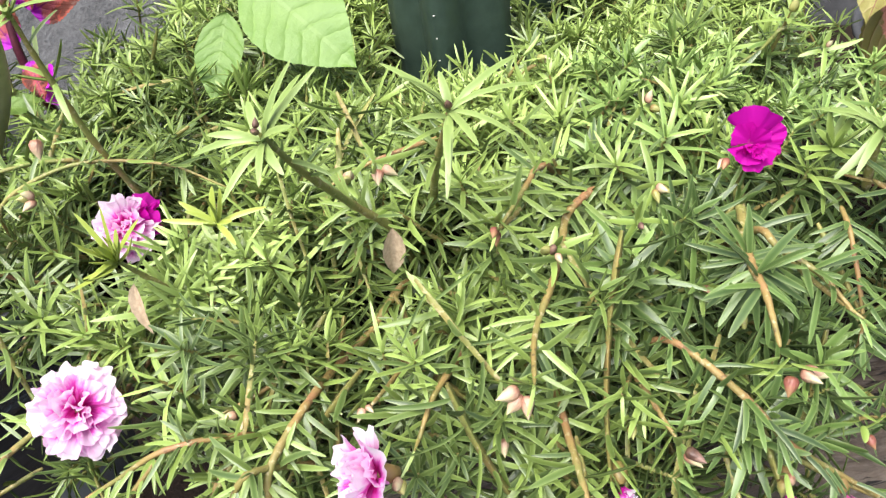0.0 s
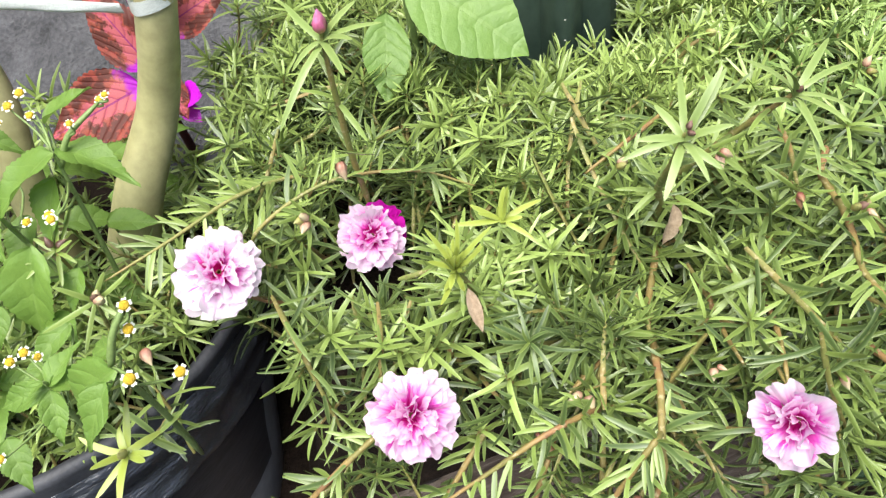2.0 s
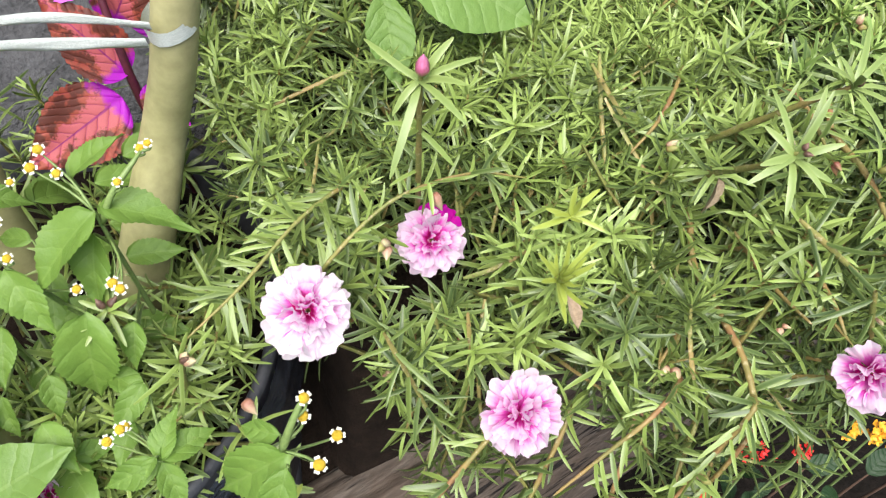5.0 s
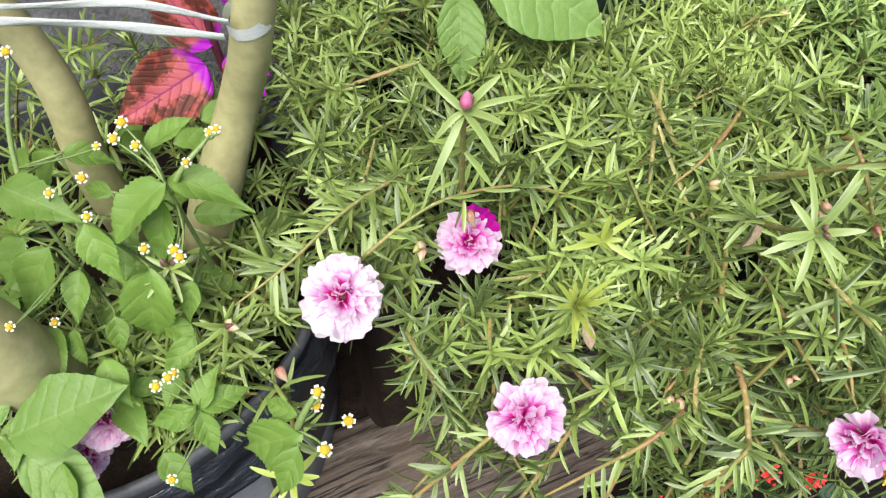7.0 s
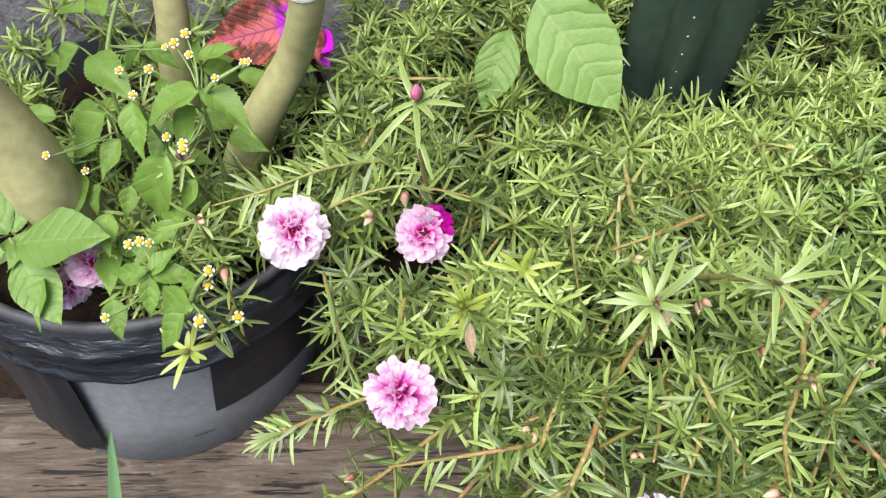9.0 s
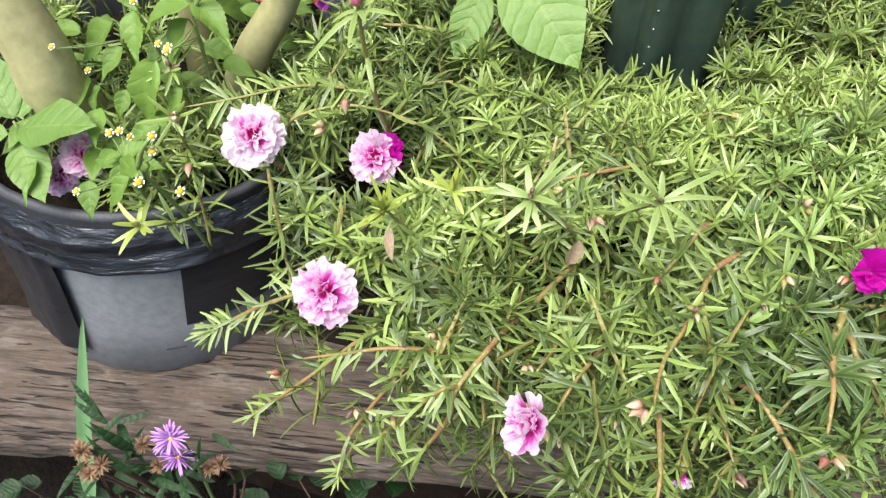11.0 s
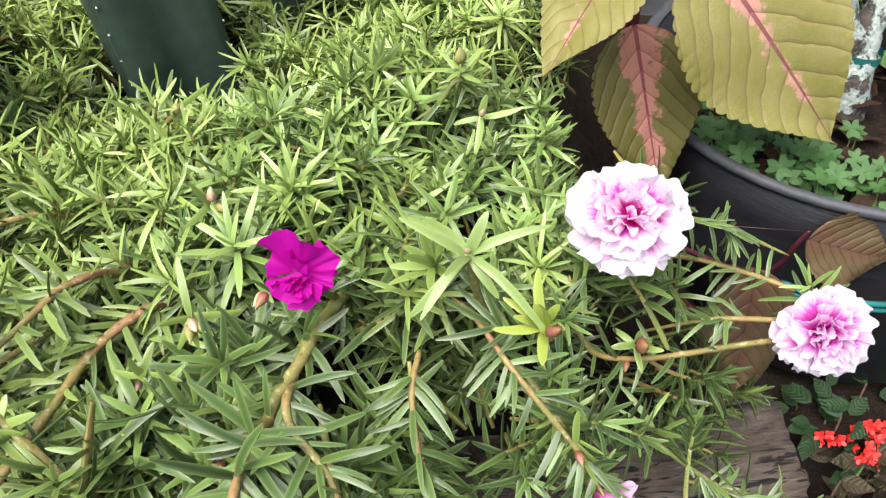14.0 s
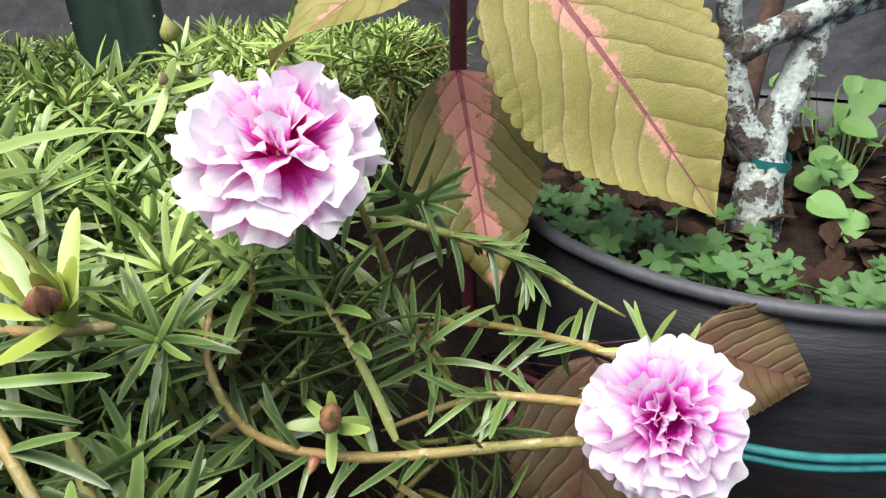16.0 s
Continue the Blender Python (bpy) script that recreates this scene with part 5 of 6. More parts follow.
part("soil", quads("soil", sv, grid_faces(9, 40, True), [M["soil"]]), pot, None, "dark potting soil")

tree = thing("thick_stemmed_shrub", (-0.36, 0.38, 0.56), "forked shrub with smooth green-tan stems", "shrub")
tube("trunk", [(-0.350, 0.390, 0.560), (-0.316, 0.388, 0.638), (-0.285, 0.404, 0.690), (-0.262, 0.392, 0.748), (-0.238, 0.388, 0.83), (-0.21, 0.39, 1.0)], (0.018, 0.0145, 0.0115, 0.0105, 0.010, 0.010), M["bark"], tree, 18, 6, wob=0.015)
tube("trunk", [(-0.392, 0.420, 0.560), (-0.390, 0.430, 0.640), (-0.382, 0.440, 0.692), (-0.386, 0.452, 0.735), (-0.40, 0.46, 0.82), (-0.42, 0.47, 1.0)], (0.014, 0.0125, 0.0115, 0.0105, 0.010, 0.010), M["bark"], tree, 18, 6, wob=0.015)
tube("trunk", [(-0.432, 0.325, 0.560), (-0.429, 0.304, 0.643), (-0.432, 0.306, 0.690), (-0.462, 0.312, 0.78), (-0.50, 0.32, 0.95)], (0.030, 0.023, 0.021, 0.019, 0.016), M["bark"], tree, 18, 6, wob=0.015)

rope = thing("tie_ribbon", (-0.262, 0.388, 0.755), "white plastic raffia tied round the stems", "ribbon")


def ribbon(pts, wide, seed):
    line = smooth_line(pts, 8)
    v = []
    for i, q in enumerate(line):
        tw = 0.35 * math.sin(i * 0.5 + seed)
        for s in (-1, -0.5, 0, 0.5, 1):
            v.append(q + Vector((0, -0.0004 * (1 - s * s) + tw * 0.002 * s + 0.0003 * math.sin(9 * s + i), wide * 0.5 * s)))
        for s in (1, 0.5, 0, -0.5, -1):
            v.append(q + Vector((0, 0.0004 + tw * 0.002 * s, wide * 0.5 * s)))
    part("strand", quads("strand", v, grid_faces(len(line), 10, True), [M["ribbon"]]), rope)


ribbon([(-0.55, 0.44, 0.775), (-0.44, 0.435, 0.765), (-0.374, 0.420, 0.764), (-0.32, 0.400, 0.763), (-0.272, 0.378, 0.762)], 0.0055, 1)
ribbon([(-0.55, 0.44, 0.79), (-0.44, 0.435, 0.780), (-0.371, 0.420, 0.772), (-0.31, 0.402, 0.772), (-0.268, 0.380, 0.768)], 0.0045, 2)
rv = []
for i in range(5):
    for s in range(24):
        a = 2 * math.pi * s / 24
        rv.append((-0.2598 + (0.0118 + 0.0002 * math.sin(s * 3 + i)) * math.cos(a), 0.391 + 0.0120 * math.sin(a), 0.757 + 0.0019 * i + 0.002 * math.sin(a + 1) + 0.0004 * math.sin(3 * a + i)))
part("knot", quads("knot", rv, grid_faces(5, 24, True), [M["ribbon"]]), rope)

# weed with small daisy flowers
GAL = [blade_mesh("leaf", 0.035, 0.0215, M["galinsoga"], 30 + k, 0.045, 0.35, 0.20 + 0.05 * k, 30, 3, 0.38, 0.06, 1.35) for k in range(4)]
RAY = {}


def daisy(parent, at, normal, size=0.0036, seed=0):
    """Five white toothed rays round a yellow disc."""
    disc = revolve("flower_head", [(0.0002, -0.6), (0.36, -0.5), (0.64, -0.1), (0.68, 0.2), (0.48, 0.48), (0.01, 0.6)], M["disc_yellow"], 10, 0.05)
    m = facing(at, normal, seed, size)
    h = part("flower_head", disc, parent, m)
    if "ray" not in RAY:
        v = []
        for i, (u, w) in enumerate(((0.4, 0.22), (0.66, 0.30), (0.86, 0.31), (0.96, 0.20))):
            for s in (-1, -0.33, 0.33, 1):
                v.append((w * s, u - (0.06 if abs(s) < 0.5 and i == 3 else 0), 0.15 - 0.1 * u * u + 0.03 * abs(s)))
        RAY["ray"] = quads("ray", v, grid_faces(4, 4, False), [M["ray_white"]])
    for k in range(5):
        part("ray", RAY["ray"], h, m @ Matrix.Rotation(2 * math.pi * k / 5, 4, "Z"))


weed_n = [0]


def weed(at, label, leaves, heads, stalks, short=False):
    """leaves: base, tip, relative width. heads: place. stalks: lines."""
    th = thing("weed_plant", at, label, "weed", "weeds in the pot")
    axis = [q for s in stalks for q in smooth_line(s, 8)]
    for b, t in leaves:
        weed_n[0] += 1
        g = random.Random(weed_n[0])
        if at[1] > 0.3 and not short:
            t = tuple(Vector(b) + (Vector(t) - Vector(b)) * 1.12)
        m = orient(b, t, (g.uniform(-0.35, 0.35), -0.35 + g.uniform(-0.3, 0.3), 1), 0.035)
        part("leaf", GAL[weed_n[0] % 4], th, m @ Matrix.Diagonal((g.uniform(0.80, 1.0), 1.12, 1, 1)))
        low = min(axis, key=lambda q: (q + Vector((0, 0, 0.010)) - Vector(b)).length)
        if short:
            low = Vector(b) + Vector((0.002, 0.006, -0.028))
        tube("stalk", [Vector(b), Vector(b) * 0.8 + low * 0.2 + Vector((0, 0.002, -0.003)), low], (0.0006, 0.0007, 0.0008), M["weed_stem"], th, 5, 3)
    for k, p in enumerate(heads):
        daisy(th, p, (0.1 * math.sin(k * 2.0), -0.45 + 0.2 * math.sin(k * 3.1), 0.9), 0.0033 * (0.9 + 0.15 * math.sin(k)), k)
        low = min(axis, key=lambda q: (q + Vector((0, 0, 0.012)) - Vector(p)).length)
        tube("stalk", [Vector(p) - Vector((0, 0, 0.0015)), (Vector(p) + low) / 2 + Vector((0.002, 0, -0.002)), low], (0.0005, 0.0006, 0.0008), M["weed_stem"], th, 5, 3)
    for s in stalks:
        tube("stalk", s, (0.0018, 0.0015, 0.0011), M["weed_stem"], th, 6, 4)


weed((-0.330, 0.345, 0.572), "soft green weed with tiny white and yellow daisies", [
    ((-0.321, 0.342, 0.715), (-0.356, 0.333, 0.700)), ((-0.319, 0.345, 0.715), (-0.289, 0.329, 0.710)), ((-0.327, 0.344, 0.700), (-0.341, 0.324, 0.680)),
    ((-0.367, 0.342, 0.700), (-0.362, 0.320, 0.680)), ((-0.358, 0.358, 0.670), (-0.366, 0.335, 0.660)), ((-0.344, 0.319, 0.680), (-0.361, 0.300, 0.640)),
    ((-0.329, 0.319, 0.660), (-0.337, 0.304, 0.650)), ((-0.326, 0.362, 0.720), (-0.305, 0.361, 0.735)), ((-0.361, 0.372, 0.680), (-0.376, 0.382, 0.680)),
], [(-0.360, 0.336, 0.712), (-0.332, 0.368, 0.735), (-0.337, 0.361, 0.733), (-0.329, 0.359, 0.727), (-0.305, 0.339, 0.730), (-0.288, 0.350, 0.735), (-0.292, 0.352, 0.732), (-0.321, 0.307, 0.702), (-0.324, 0.313, 0.700), (-0.342, 0.325, 0.690)],
    [[(-0.330, 0.345, 0.57), (-0.326, 0.346, 0.64), (-0.321, 0.343, 0.715)], [(-0.321, 0.343, 0.705), (-0.31, 0.342, 0.722), (-0.292, 0.350, 0.732)], [(-0.335, 0.340, 0.58), (-0.355, 0.342, 0.65), (-0.366, 0.343, 0.70)]])
weed((-0.395, 0.345, 0.572), "soft green weed with broad toothed leaves", [
    ((-0.410, 0.378, 0.700), (-0.381, 0.354, 0.700)), ((-0.394, 0.347, 0.680), (-0.421, 0.327, 0.660)), ((-0.384, 0.336, 0.670), (-0.392, 0.316, 0.660)),
    ((-0.431, 0.321, 0.660), (-0.414, 0.318, 0.650)), ((-0.397, 0.313, 0.650), (-0.399, 0.298, 0.640)), ((-0.375, 0.315, 0.650), (-0.377, 0.300, 0.640)),
    ((-0.381, 0.392, 0.700), (-0.404, 0.390, 0.680)), ((-0.421, 0.374, 0.660), (-0.444, 0.362, 0.640)), ((-0.373, 0.382, 0.710), (-0.354, 0.380, 0.700)),
    ((-0.430, 0.395, 0.690), (-0.455, 0.385, 0.675)), ((-0.425, 0.405, 0.710), (-0.448, 0.42, 0.705)),
], [(-0.381, 0.360, 0.707), (-0.367, 0.369, 0.702), (-0.380, 0.416, 0.750), (-0.401, 0.313, 0.662), (-0.429, 0.312, 0.662), (-0.351, 0.371, 0.720), (-0.408, 0.300, 0.690)],
    [[(-0.395, 0.345, 0.57), (-0.396, 0.352, 0.63), (-0.400, 0.372, 0.695)], [(-0.395, 0.345, 0.60), (-0.390, 0.345, 0.65), (-0.388, 0.34, 0.672)], [(-0.402, 0.37, 0.69), (-0.395, 0.395, 0.72), (-0.380, 0.416, 0.748)]])
weed((-0.345, 0.268, 0.572), "low rosette of soft green weed leaves", [
    ((-0.334, 0.248, 0.655), (-0.322, 0.264, 0.665)), ((-0.334, 0.248, 0.655), (-0.361, 0.248, 0.650)), ((-0.333, 0.248, 0.655), (-0.310, 0.254, 0.655)),
    ((-0.333, 0.247, 0.655), (-0.332, 0.229, 0.640)), ((-0.334, 0.248, 0.660), (-0.342, 0.241, 0.660)), ((-0.334, 0.291, 0.650), (-0.353, 0.275, 0.645)),
    ((-0.358, 0.237, 0.640), (-0.350, 0.217, 0.630)), ((-0.346, 0.280, 0.640), (-0.356, 0.261, 0.640)), ((-0.377, 0.280, 0.630), (-0.359, 0.278, 0.630)),
], [(-0.346, 0.273, 0.650), (-0.352, 0.264, 0.660), (-0.345, 0.266, 0.662), (-0.351, 0.219, 0.650)], [[(-0.345, 0.268, 0.57), (-0.338, 0.255, 0.62), (-0.334, 0.248, 0.655)]])
weed((-0.292, 0.250, 0.575), "leaning weed shoot with tiny daisies", [
    ((-0.277, 0.206, 0.705), (-0.313, 0.213, 0.680)), ((-0.279, 0.201, 0.705), (-0.295, 0.187, 0.690)), ((-0.278, 0.214, 0.705), (-0.292, 0.226, 0.700)),
], [(-0.264, 0.212, 0.730), (-0.268, 0.195, 0.711), (-0.259, 0.211, 0.690), (-0.267, 0.211, 0.719)], [[(-0.292, 0.250, 0.575), (-0.286, 0.232, 0.64), (-0.279, 0.208, 0.705)], [(-0.279, 0.208, 0.705), (-0.272, 0.209, 0.72), (-0.265, 0.212, 0.729)]])

g = random.Random(77)
extra = []
while len(extra) < 52:
    a, r = g.uniform(0, 6.28), 0.125 * math.sqrt(g.random())
    b = Vector((-0.415 + r * math.cos(a), 0.372 + r * math.sin(a), g.uniform(0.585, 0.665)))
    if b.x > -0.30 or (b.y < 0.30 and b.x > -0.38):
        continue
    d = Vector((math.cos(a), math.sin(a) - 0.3, g.uniform(-0.5, 0.2))).normalized() * g.uniform(0.022, 0.036)
    extra.append((tuple(b), tuple(b + d)))
weed((-0.41, 0.37, 0.572), "crowded soft green weed leaves filling the pot", extra, [], [[(-0.41, 0.37, 0.57), (-0.412, 0.368, 0.62), (-0.41, 0.365, 0.66)]], True)

broad = thing("broad_leaf_seedling", (-0.43, 0.262, 0.572), "seedling with smooth broad green leaves in the pot", "seedling")
BIG = [blade_mesh("leaf", 0.06, 0.033, M["broad"], 70 + k, 0.012, 0.15, 0.10, 22, 4, 0.45, 0.03) for k in range(3)]
for k, (b, t) in enumerate((((-0.438, 0.268, 0.636), (-0.370, 0.268, 0.664)), ((-0.436, 0.262, 0.632), (-0.398, 0.226, 0.618)), ((-0.444, 0.272, 0.640), (-0.478, 0.300, 0.676)), ((-0.444, 0.262, 0.634), (-0.492, 0.246, 0.630)), ((-0.440, 0.274, 0.640), (-0.452, 0.318, 0.672)))):
    part("leaf", BIG[k % 3], broad, orient(b, t, (0, -0.2, 1), 0.06))
tube("stalk", [(-0.43, 0.262, 0.57), (-0.436, 0.266, 0.61), (-0.440, 0.268, 0.642)], (0.0022, 0.0018, 0.0015), M["weed_stem"], broad)

potted = thing("potted_portulaca", (-0.32, 0.28, 0.572), "small moss rose in the pot with spent pink blooms", "plant")
g = random.Random(5)
for k in range(44):
    x, y = g.uniform(-0.395, -0.296), g.uniform(0.272, 0.36)
    shoot(potted, facing((x, y, g.uniform(0.598, 0.632)), (g.gauss(0, 0.5), g.gauss(-0.3, 0.5), 1), g.uniform(0, 6), g.uniform(0.8, 1.1)), 2000 + k, 16)
fill, g2 = Heap(), random.Random(15)
while fill.n < 70000:
    a, r = g2.uniform(0, 6.28), 0.150 * math.sqrt(g2.random())
    x, y = -0.418 + r * math.cos(a), 0.392 + r * math.sin(a)
    if x < -0.44 and y < 0.36 and g2.random() < 0.6:
        continue
    v, f, mi, yo = (VARIANTS if g2.random() < 0.5 else ROSE)[g2.randrange(10)]
    m = facing((x, y, g2.uniform(0.592, 0.628) + (0.02 if r > 0.11 and y > 0.4 else 0)), (g2.gauss(0, 0.5), g2.gauss(-0.2, 0.5), 1), g2.uniform(0, 6), g2.uniform(0.8, 1.1))
    fill.add(place(v, m), f, mi, np.clip(yo + 0.1, 0, 1))
part("foliage", fill.mesh("foliage", [M["needle"], M["stem_green"]]), potted, None, "green needle leaves", "stuff")
flower(potted, (-0.394, 0.271, 0.622), (0.35, -0.3, 0.8), 0.0165, "petal_pink", 31, "faded mauve double bloom")
flower(potted, (-0.414, 0.257, 0.606), (0.25, -0.6, 0.6), 0.0150, "petal_pink", 32, "faded mauve double bloom")
cluster(potted, (-0.311, 0.281, 0.670), (0.3, -0.5, 0.4), ("bud_dark", "bud_pink", "bud_pink"), 33, 0.010, 6, 0.024)
stem([(-0.325, 0.30, 0.60), (-0.318, 0.29, 0.64), (-0.311, 0.281, 0.668)], 0.0018, 6, 34, "stem_green", potted)
cluster(potted, (-0.294, 0.262, 0.655), (0.2, -0.5, -0.3), ("bud_pink",), 35, 0.011, 3)
cluster(potted, (-0.337, 0.322, 0.672), (0.0, -0.3, 0.8), ("bud_dark", "bud_dark"), 36, 0.008, 9, 0.026)
stem([(-0.335, 0.335, 0.60), (-0.336, 0.328, 0.64), (-0.337, 0.322, 0.670)], 0.0018, 6, 37, "stem_green", potted)
stem([(-0.300, 0.262, 0.600), (-0.296, 0.235, 0.622), (-0.293, 0.203, 0.656)], 0.0020, 6, 38, "stem_green", potted)
whorl(potted, (-0.293, 0.203, 0.657), (0, -0.5, 0.9), 9, 0.023, 0.0032, 1.35, M["needle_yellow"], 39, -0.2)
bud(potted, (-0.293, 0.202, 0.658), (0, -0.5, 0.9), 0.0085, "bud_green", "round olive seed pod")

# ---- plants behind the cushion ----
coleus = thing("red_coleus", (-0.29, 0.50, 0.42), "coleus with coral-red leaves spotted dark brown", "plant")
RED = [crenate_mesh("leaf", 0.1, 0.072, M["col_red"], 80 + k, 17, 0.12, 0.12, 0.36, 1.1) for k in range(3)]
for k, (b, t, s) in enumerate((((-0.302, 0.450, 0.681), (-0.362, 0.428, 0.672), 0.95), ((-0.294, 0.456, 0.690), (-0.318, 0.470, 0.741), 0.8), ((-0.288, 0.455, 0.680), (-0.280, 0.435, 0.662), 0.9), ((-0.282, 0.472, 0.705), (-0.238, 0.480, 0.722), 0.9), ((-0.290, 0.475, 0.71), (-0.262, 0.465, 0.752), 0.9))):
    part("leaf", RED[k % 3], coleus, orient(b, t, (0, -0.8, 0.6), 0.1) @ Matrix.Diagonal((s, 1, 1, 1)))
MAG = blade_mesh("young_leaf", 0.04, 0.028, M["magenta_leaf"], 85, 0.03, 0.1, 0.1, 14, 3)
for b, t in (((-0.282, 0.455, 0.668), (-0.268, 0.437, 0.676)), ((-0.292, 0.478, 0.735), (-0.325, 0.485, 0.748)), ((-0.284, 0.452, 0.662), (-0.274, 0.440, 0.655))):
    part("young_leaf", MAG, coleus, orient(b, t, (0, -0.8, 0.6), 0.04), "magenta young leaf")
tube("stalk", [(-0.29, 0.50, 0.42), (-0.292, 0.48, 0.56), (-0.294, 0.456, 0.672), (-0.289, 0.475, 0.74)], (0.004, 0.0035, 0.003, 0.002), M["purple_stem"], coleus)

sage = thing("broad_leaf_plant", (-0.12, 0.50, 0.55), "plant with large soft green leaves rising from the cushion", "plant")
for k, (b, t) in enumerate((((-0.146, 0.443, 0.701), (-0.156, 0.399, 0.668)), ((-0.130, 0.448, 0.722), (-0.068, 0.400, 0.682)), ((-0.125, 0.46, 0.728), (-0.098, 0.452, 0.712)), ((-0.135, 0.47, 0.73), (-0.17, 0.49, 0.745)))):
    m = orient(b, t, (0.1, -0.75, 0.75), 0.06)
    part("leaf", BIG[k % 3], sage, m @ Matrix.Diagonal((0.95 if k != 1 else 1.2, 1.0, 1, 1)))
tube("stalk", [(-0.12, 0.50, 0.55), (-0.128, 0.475, 0.65), (-0.133, 0.455, 0.73)], (0.003, 0.0028, 0.002), M["weed_stem"], sage)


def cactus_column(name, at, radius, height, ribs, turn, label):
    th = thing(name, at, label, "cactus", "cactus columns")
    v, n = [], 60
    sides = ribs * 8
    for i in range(n):
        u = i / (n - 1)
        k = 1 - max(0, (u - 0.86) / 0.14) ** 2.5 * 0.97
        for s in range(sides):
            a = 2 * math.pi * s / sides + turn
            w = abs(((s / 8) % 1) - 0.5) * 2
            r = radius * (0.52 + 0.48 * w ** 1.35) * k * (1 + 0.02 * noise.noise((i * 0.3, s, 0)))
            v.append((r * math.cos(a), r * math.sin(a), u * height))
    v, f = capped(np.array(v), grid_faces(n, sides, True), sides)
    part("body", quads("body", v, f, [M["cactus"]]), th, Matrix.Translation(at))
    dot = revolve("areole", [(0.05, -0.6), (0.8, -0.2), (1, 0.2), (0.5, 0.7), (0.02, 0.9)], M["areole"], 6, 0.15)
    for r in range(ribs):
        a = 2 * math.pi * r / ribs + turn
        for k in range(22):
            z = 0.05 + k * 0.0155
            p = Vector(at) + Vector((math.cos(a) * radius * 0.995, math.sin(a) * radius * 0.995, z))
            part("areole", dot, th, facing(p, (math.cos(a), math.sin(a), 0.1), k, 0.0008))


cactus_column("column_cactus", (-0.018, 0.512, 0.53), 0.043, 0.62, 4, radians(-100), "dark green ribbed column cactus with pale areoles")
cactus_column("column_cactus", (0.052, 0.590, 0.53), 0.030, 0.50, 4, radians(-120), "slim dark green cactus column beside the large one")

# ---- the pot with the lichen-covered shrub ----
def rr(r, z):
    return (0.396, 0.488, r, z)


pot2 = thing("plant_pot", (0.396, 0.488, 0.44), "round black plastic pot with a thin rim", "pot")
part("body", skewed("body", [rr(0.02, 0.452), rr(0.112, 0.450), rr(0.118, 0.456), rr(0.1245, 0.52), rr(0.1280, 0.526), rr(0.1280, 0.534), rr(0.1285, 0.57), rr(0.1305, 0.602), rr(0.128, 0.602), rr(0.1255, 0.56)], M["pot_black"], rough=0.0003), pot2)
part("rim", skewed("rim", [rr(0.1295, 0.601), rr(0.1345, 0.6015), rr(0.1358, 0.6035), rr(0.1352, 0.6060), rr(0.1320, 0.6066), rr(0.1285, 0.604)], M["pot_rim"]), pot2, None, "thin grey-black rim")
sv = []
for i in range(11):
    for s in range(40):
        r, a = 0.127 * i / 10, 2 * math.pi * s / 40
        x, y = 0.396 + r * math.cos(a), 0.488 + r * math.sin(a)
        sv.append((x, y, 0.574 + 0.008 * noise.noise((x * 60, y * 60, 5)) + 0.010 * (i / 10) ** 3))
part("soil", quads("soil", sv, grid_faces(11, 40, True), [M["soil"]]), pot2, None, "brown soil with bark litter")
g = random.Random(12)
CHIP = [blade_mesh("bark_chip", 0.016, 0.009, M["litter"], 90 + k, 0.08, 0.4, 0.1, 6, 2) for k in range(3)]
for k in range(230):
    r, a = 0.120 * math.sqrt(g.random()), g.uniform(0, 6.28)
    p = Vector((0.396 + r * math.cos(a), 0.488 + r * math.sin(a), 0.578 + 0.008 * (r / 0.127) ** 3 + g.uniform(0, 0.007)))
    d = Vector((g.gauss(0, 1), g.gauss(0, 1), g.gauss(0, 0.25))).normalized()
    part("bark_chip", CHIP[k % 3], pot2, orient(p, p + d * 0.016, (g.gauss(0, 0.3), g.gauss(0, 0.3), 1)))

shrub = thing("lichen_shrub", (0.379, 0.476, 0.576), "old shrub trunk crusted with pale grey lichen", "shrub")
tube("trunk", [(0.380, 0.482, 0.566), (0.381, 0.485, 0.586), (0.384, 0.492, 0.602), (0.388, 0.500, 0.618), (0.402, 0.512, 0.640), (0.412, 0.522, 0.665), (0.420, 0.53, 0.70)], (0.0135, 0.0115, 0.0105, 0.0085, 0.008, 0.008, 0.007), M["lichen"], shrub, 14, 6, wob=0.09)
tube("branch", [(0.384, 0.492, 0.605), (0.372, 0.498, 0.628), (0.366, 0.50, 0.655), (0.36, 0.50, 0.69)], (0.009, 0.0075, 0.006, 0.005), M["lichen"], shrub, 12, 5, wob=0.09)
tube("branch", [(0.362, 0.498, 0.653), (0.385, 0.506, 0.662), (0.419, 0.520, 0.672), (0.455, 0.535, 0.69), (0.50, 0.55, 0.70)], (0.0065, 0.0065, 0.006, 0.005), M["lichen"], shrub, 12, 5, wob=0.10)
tube("branch", [(0.418, 0.524, 0.664), (0.446, 0.54, 0.668), (0.48, 0.55, 0.672)], (0.005, 0.0045, 0.004), M["lichen"], shrub, 10, 5, wob=0.1)
tube("branch", [(0.395, 0.56, 0.58), (0.400, 0.558, 0.64), (0.406, 0.552, 0.70), (0.41, 0.55, 0.80)], (0.006, 0.0055, 0.005, 0.004), M["twig"], shrub, 10, 5, "brown bare branch", wob=0.06)
tv = []
for i in range(4):
    for s in range(20):
        a = 2 * math.pi * s / 20
        tv.append((0.3855 + 0.0113 * math.cos(a), 0.4935 + 0.0113 * math.sin(a), 0.604 + 0.0016 * i + 0.001 * math.sin(2 * a)))
part("tie", quads("tie", tv, grid_faces(4, 20, True), [M["teal"]]), shrub, None, "teal tie round the trunk")

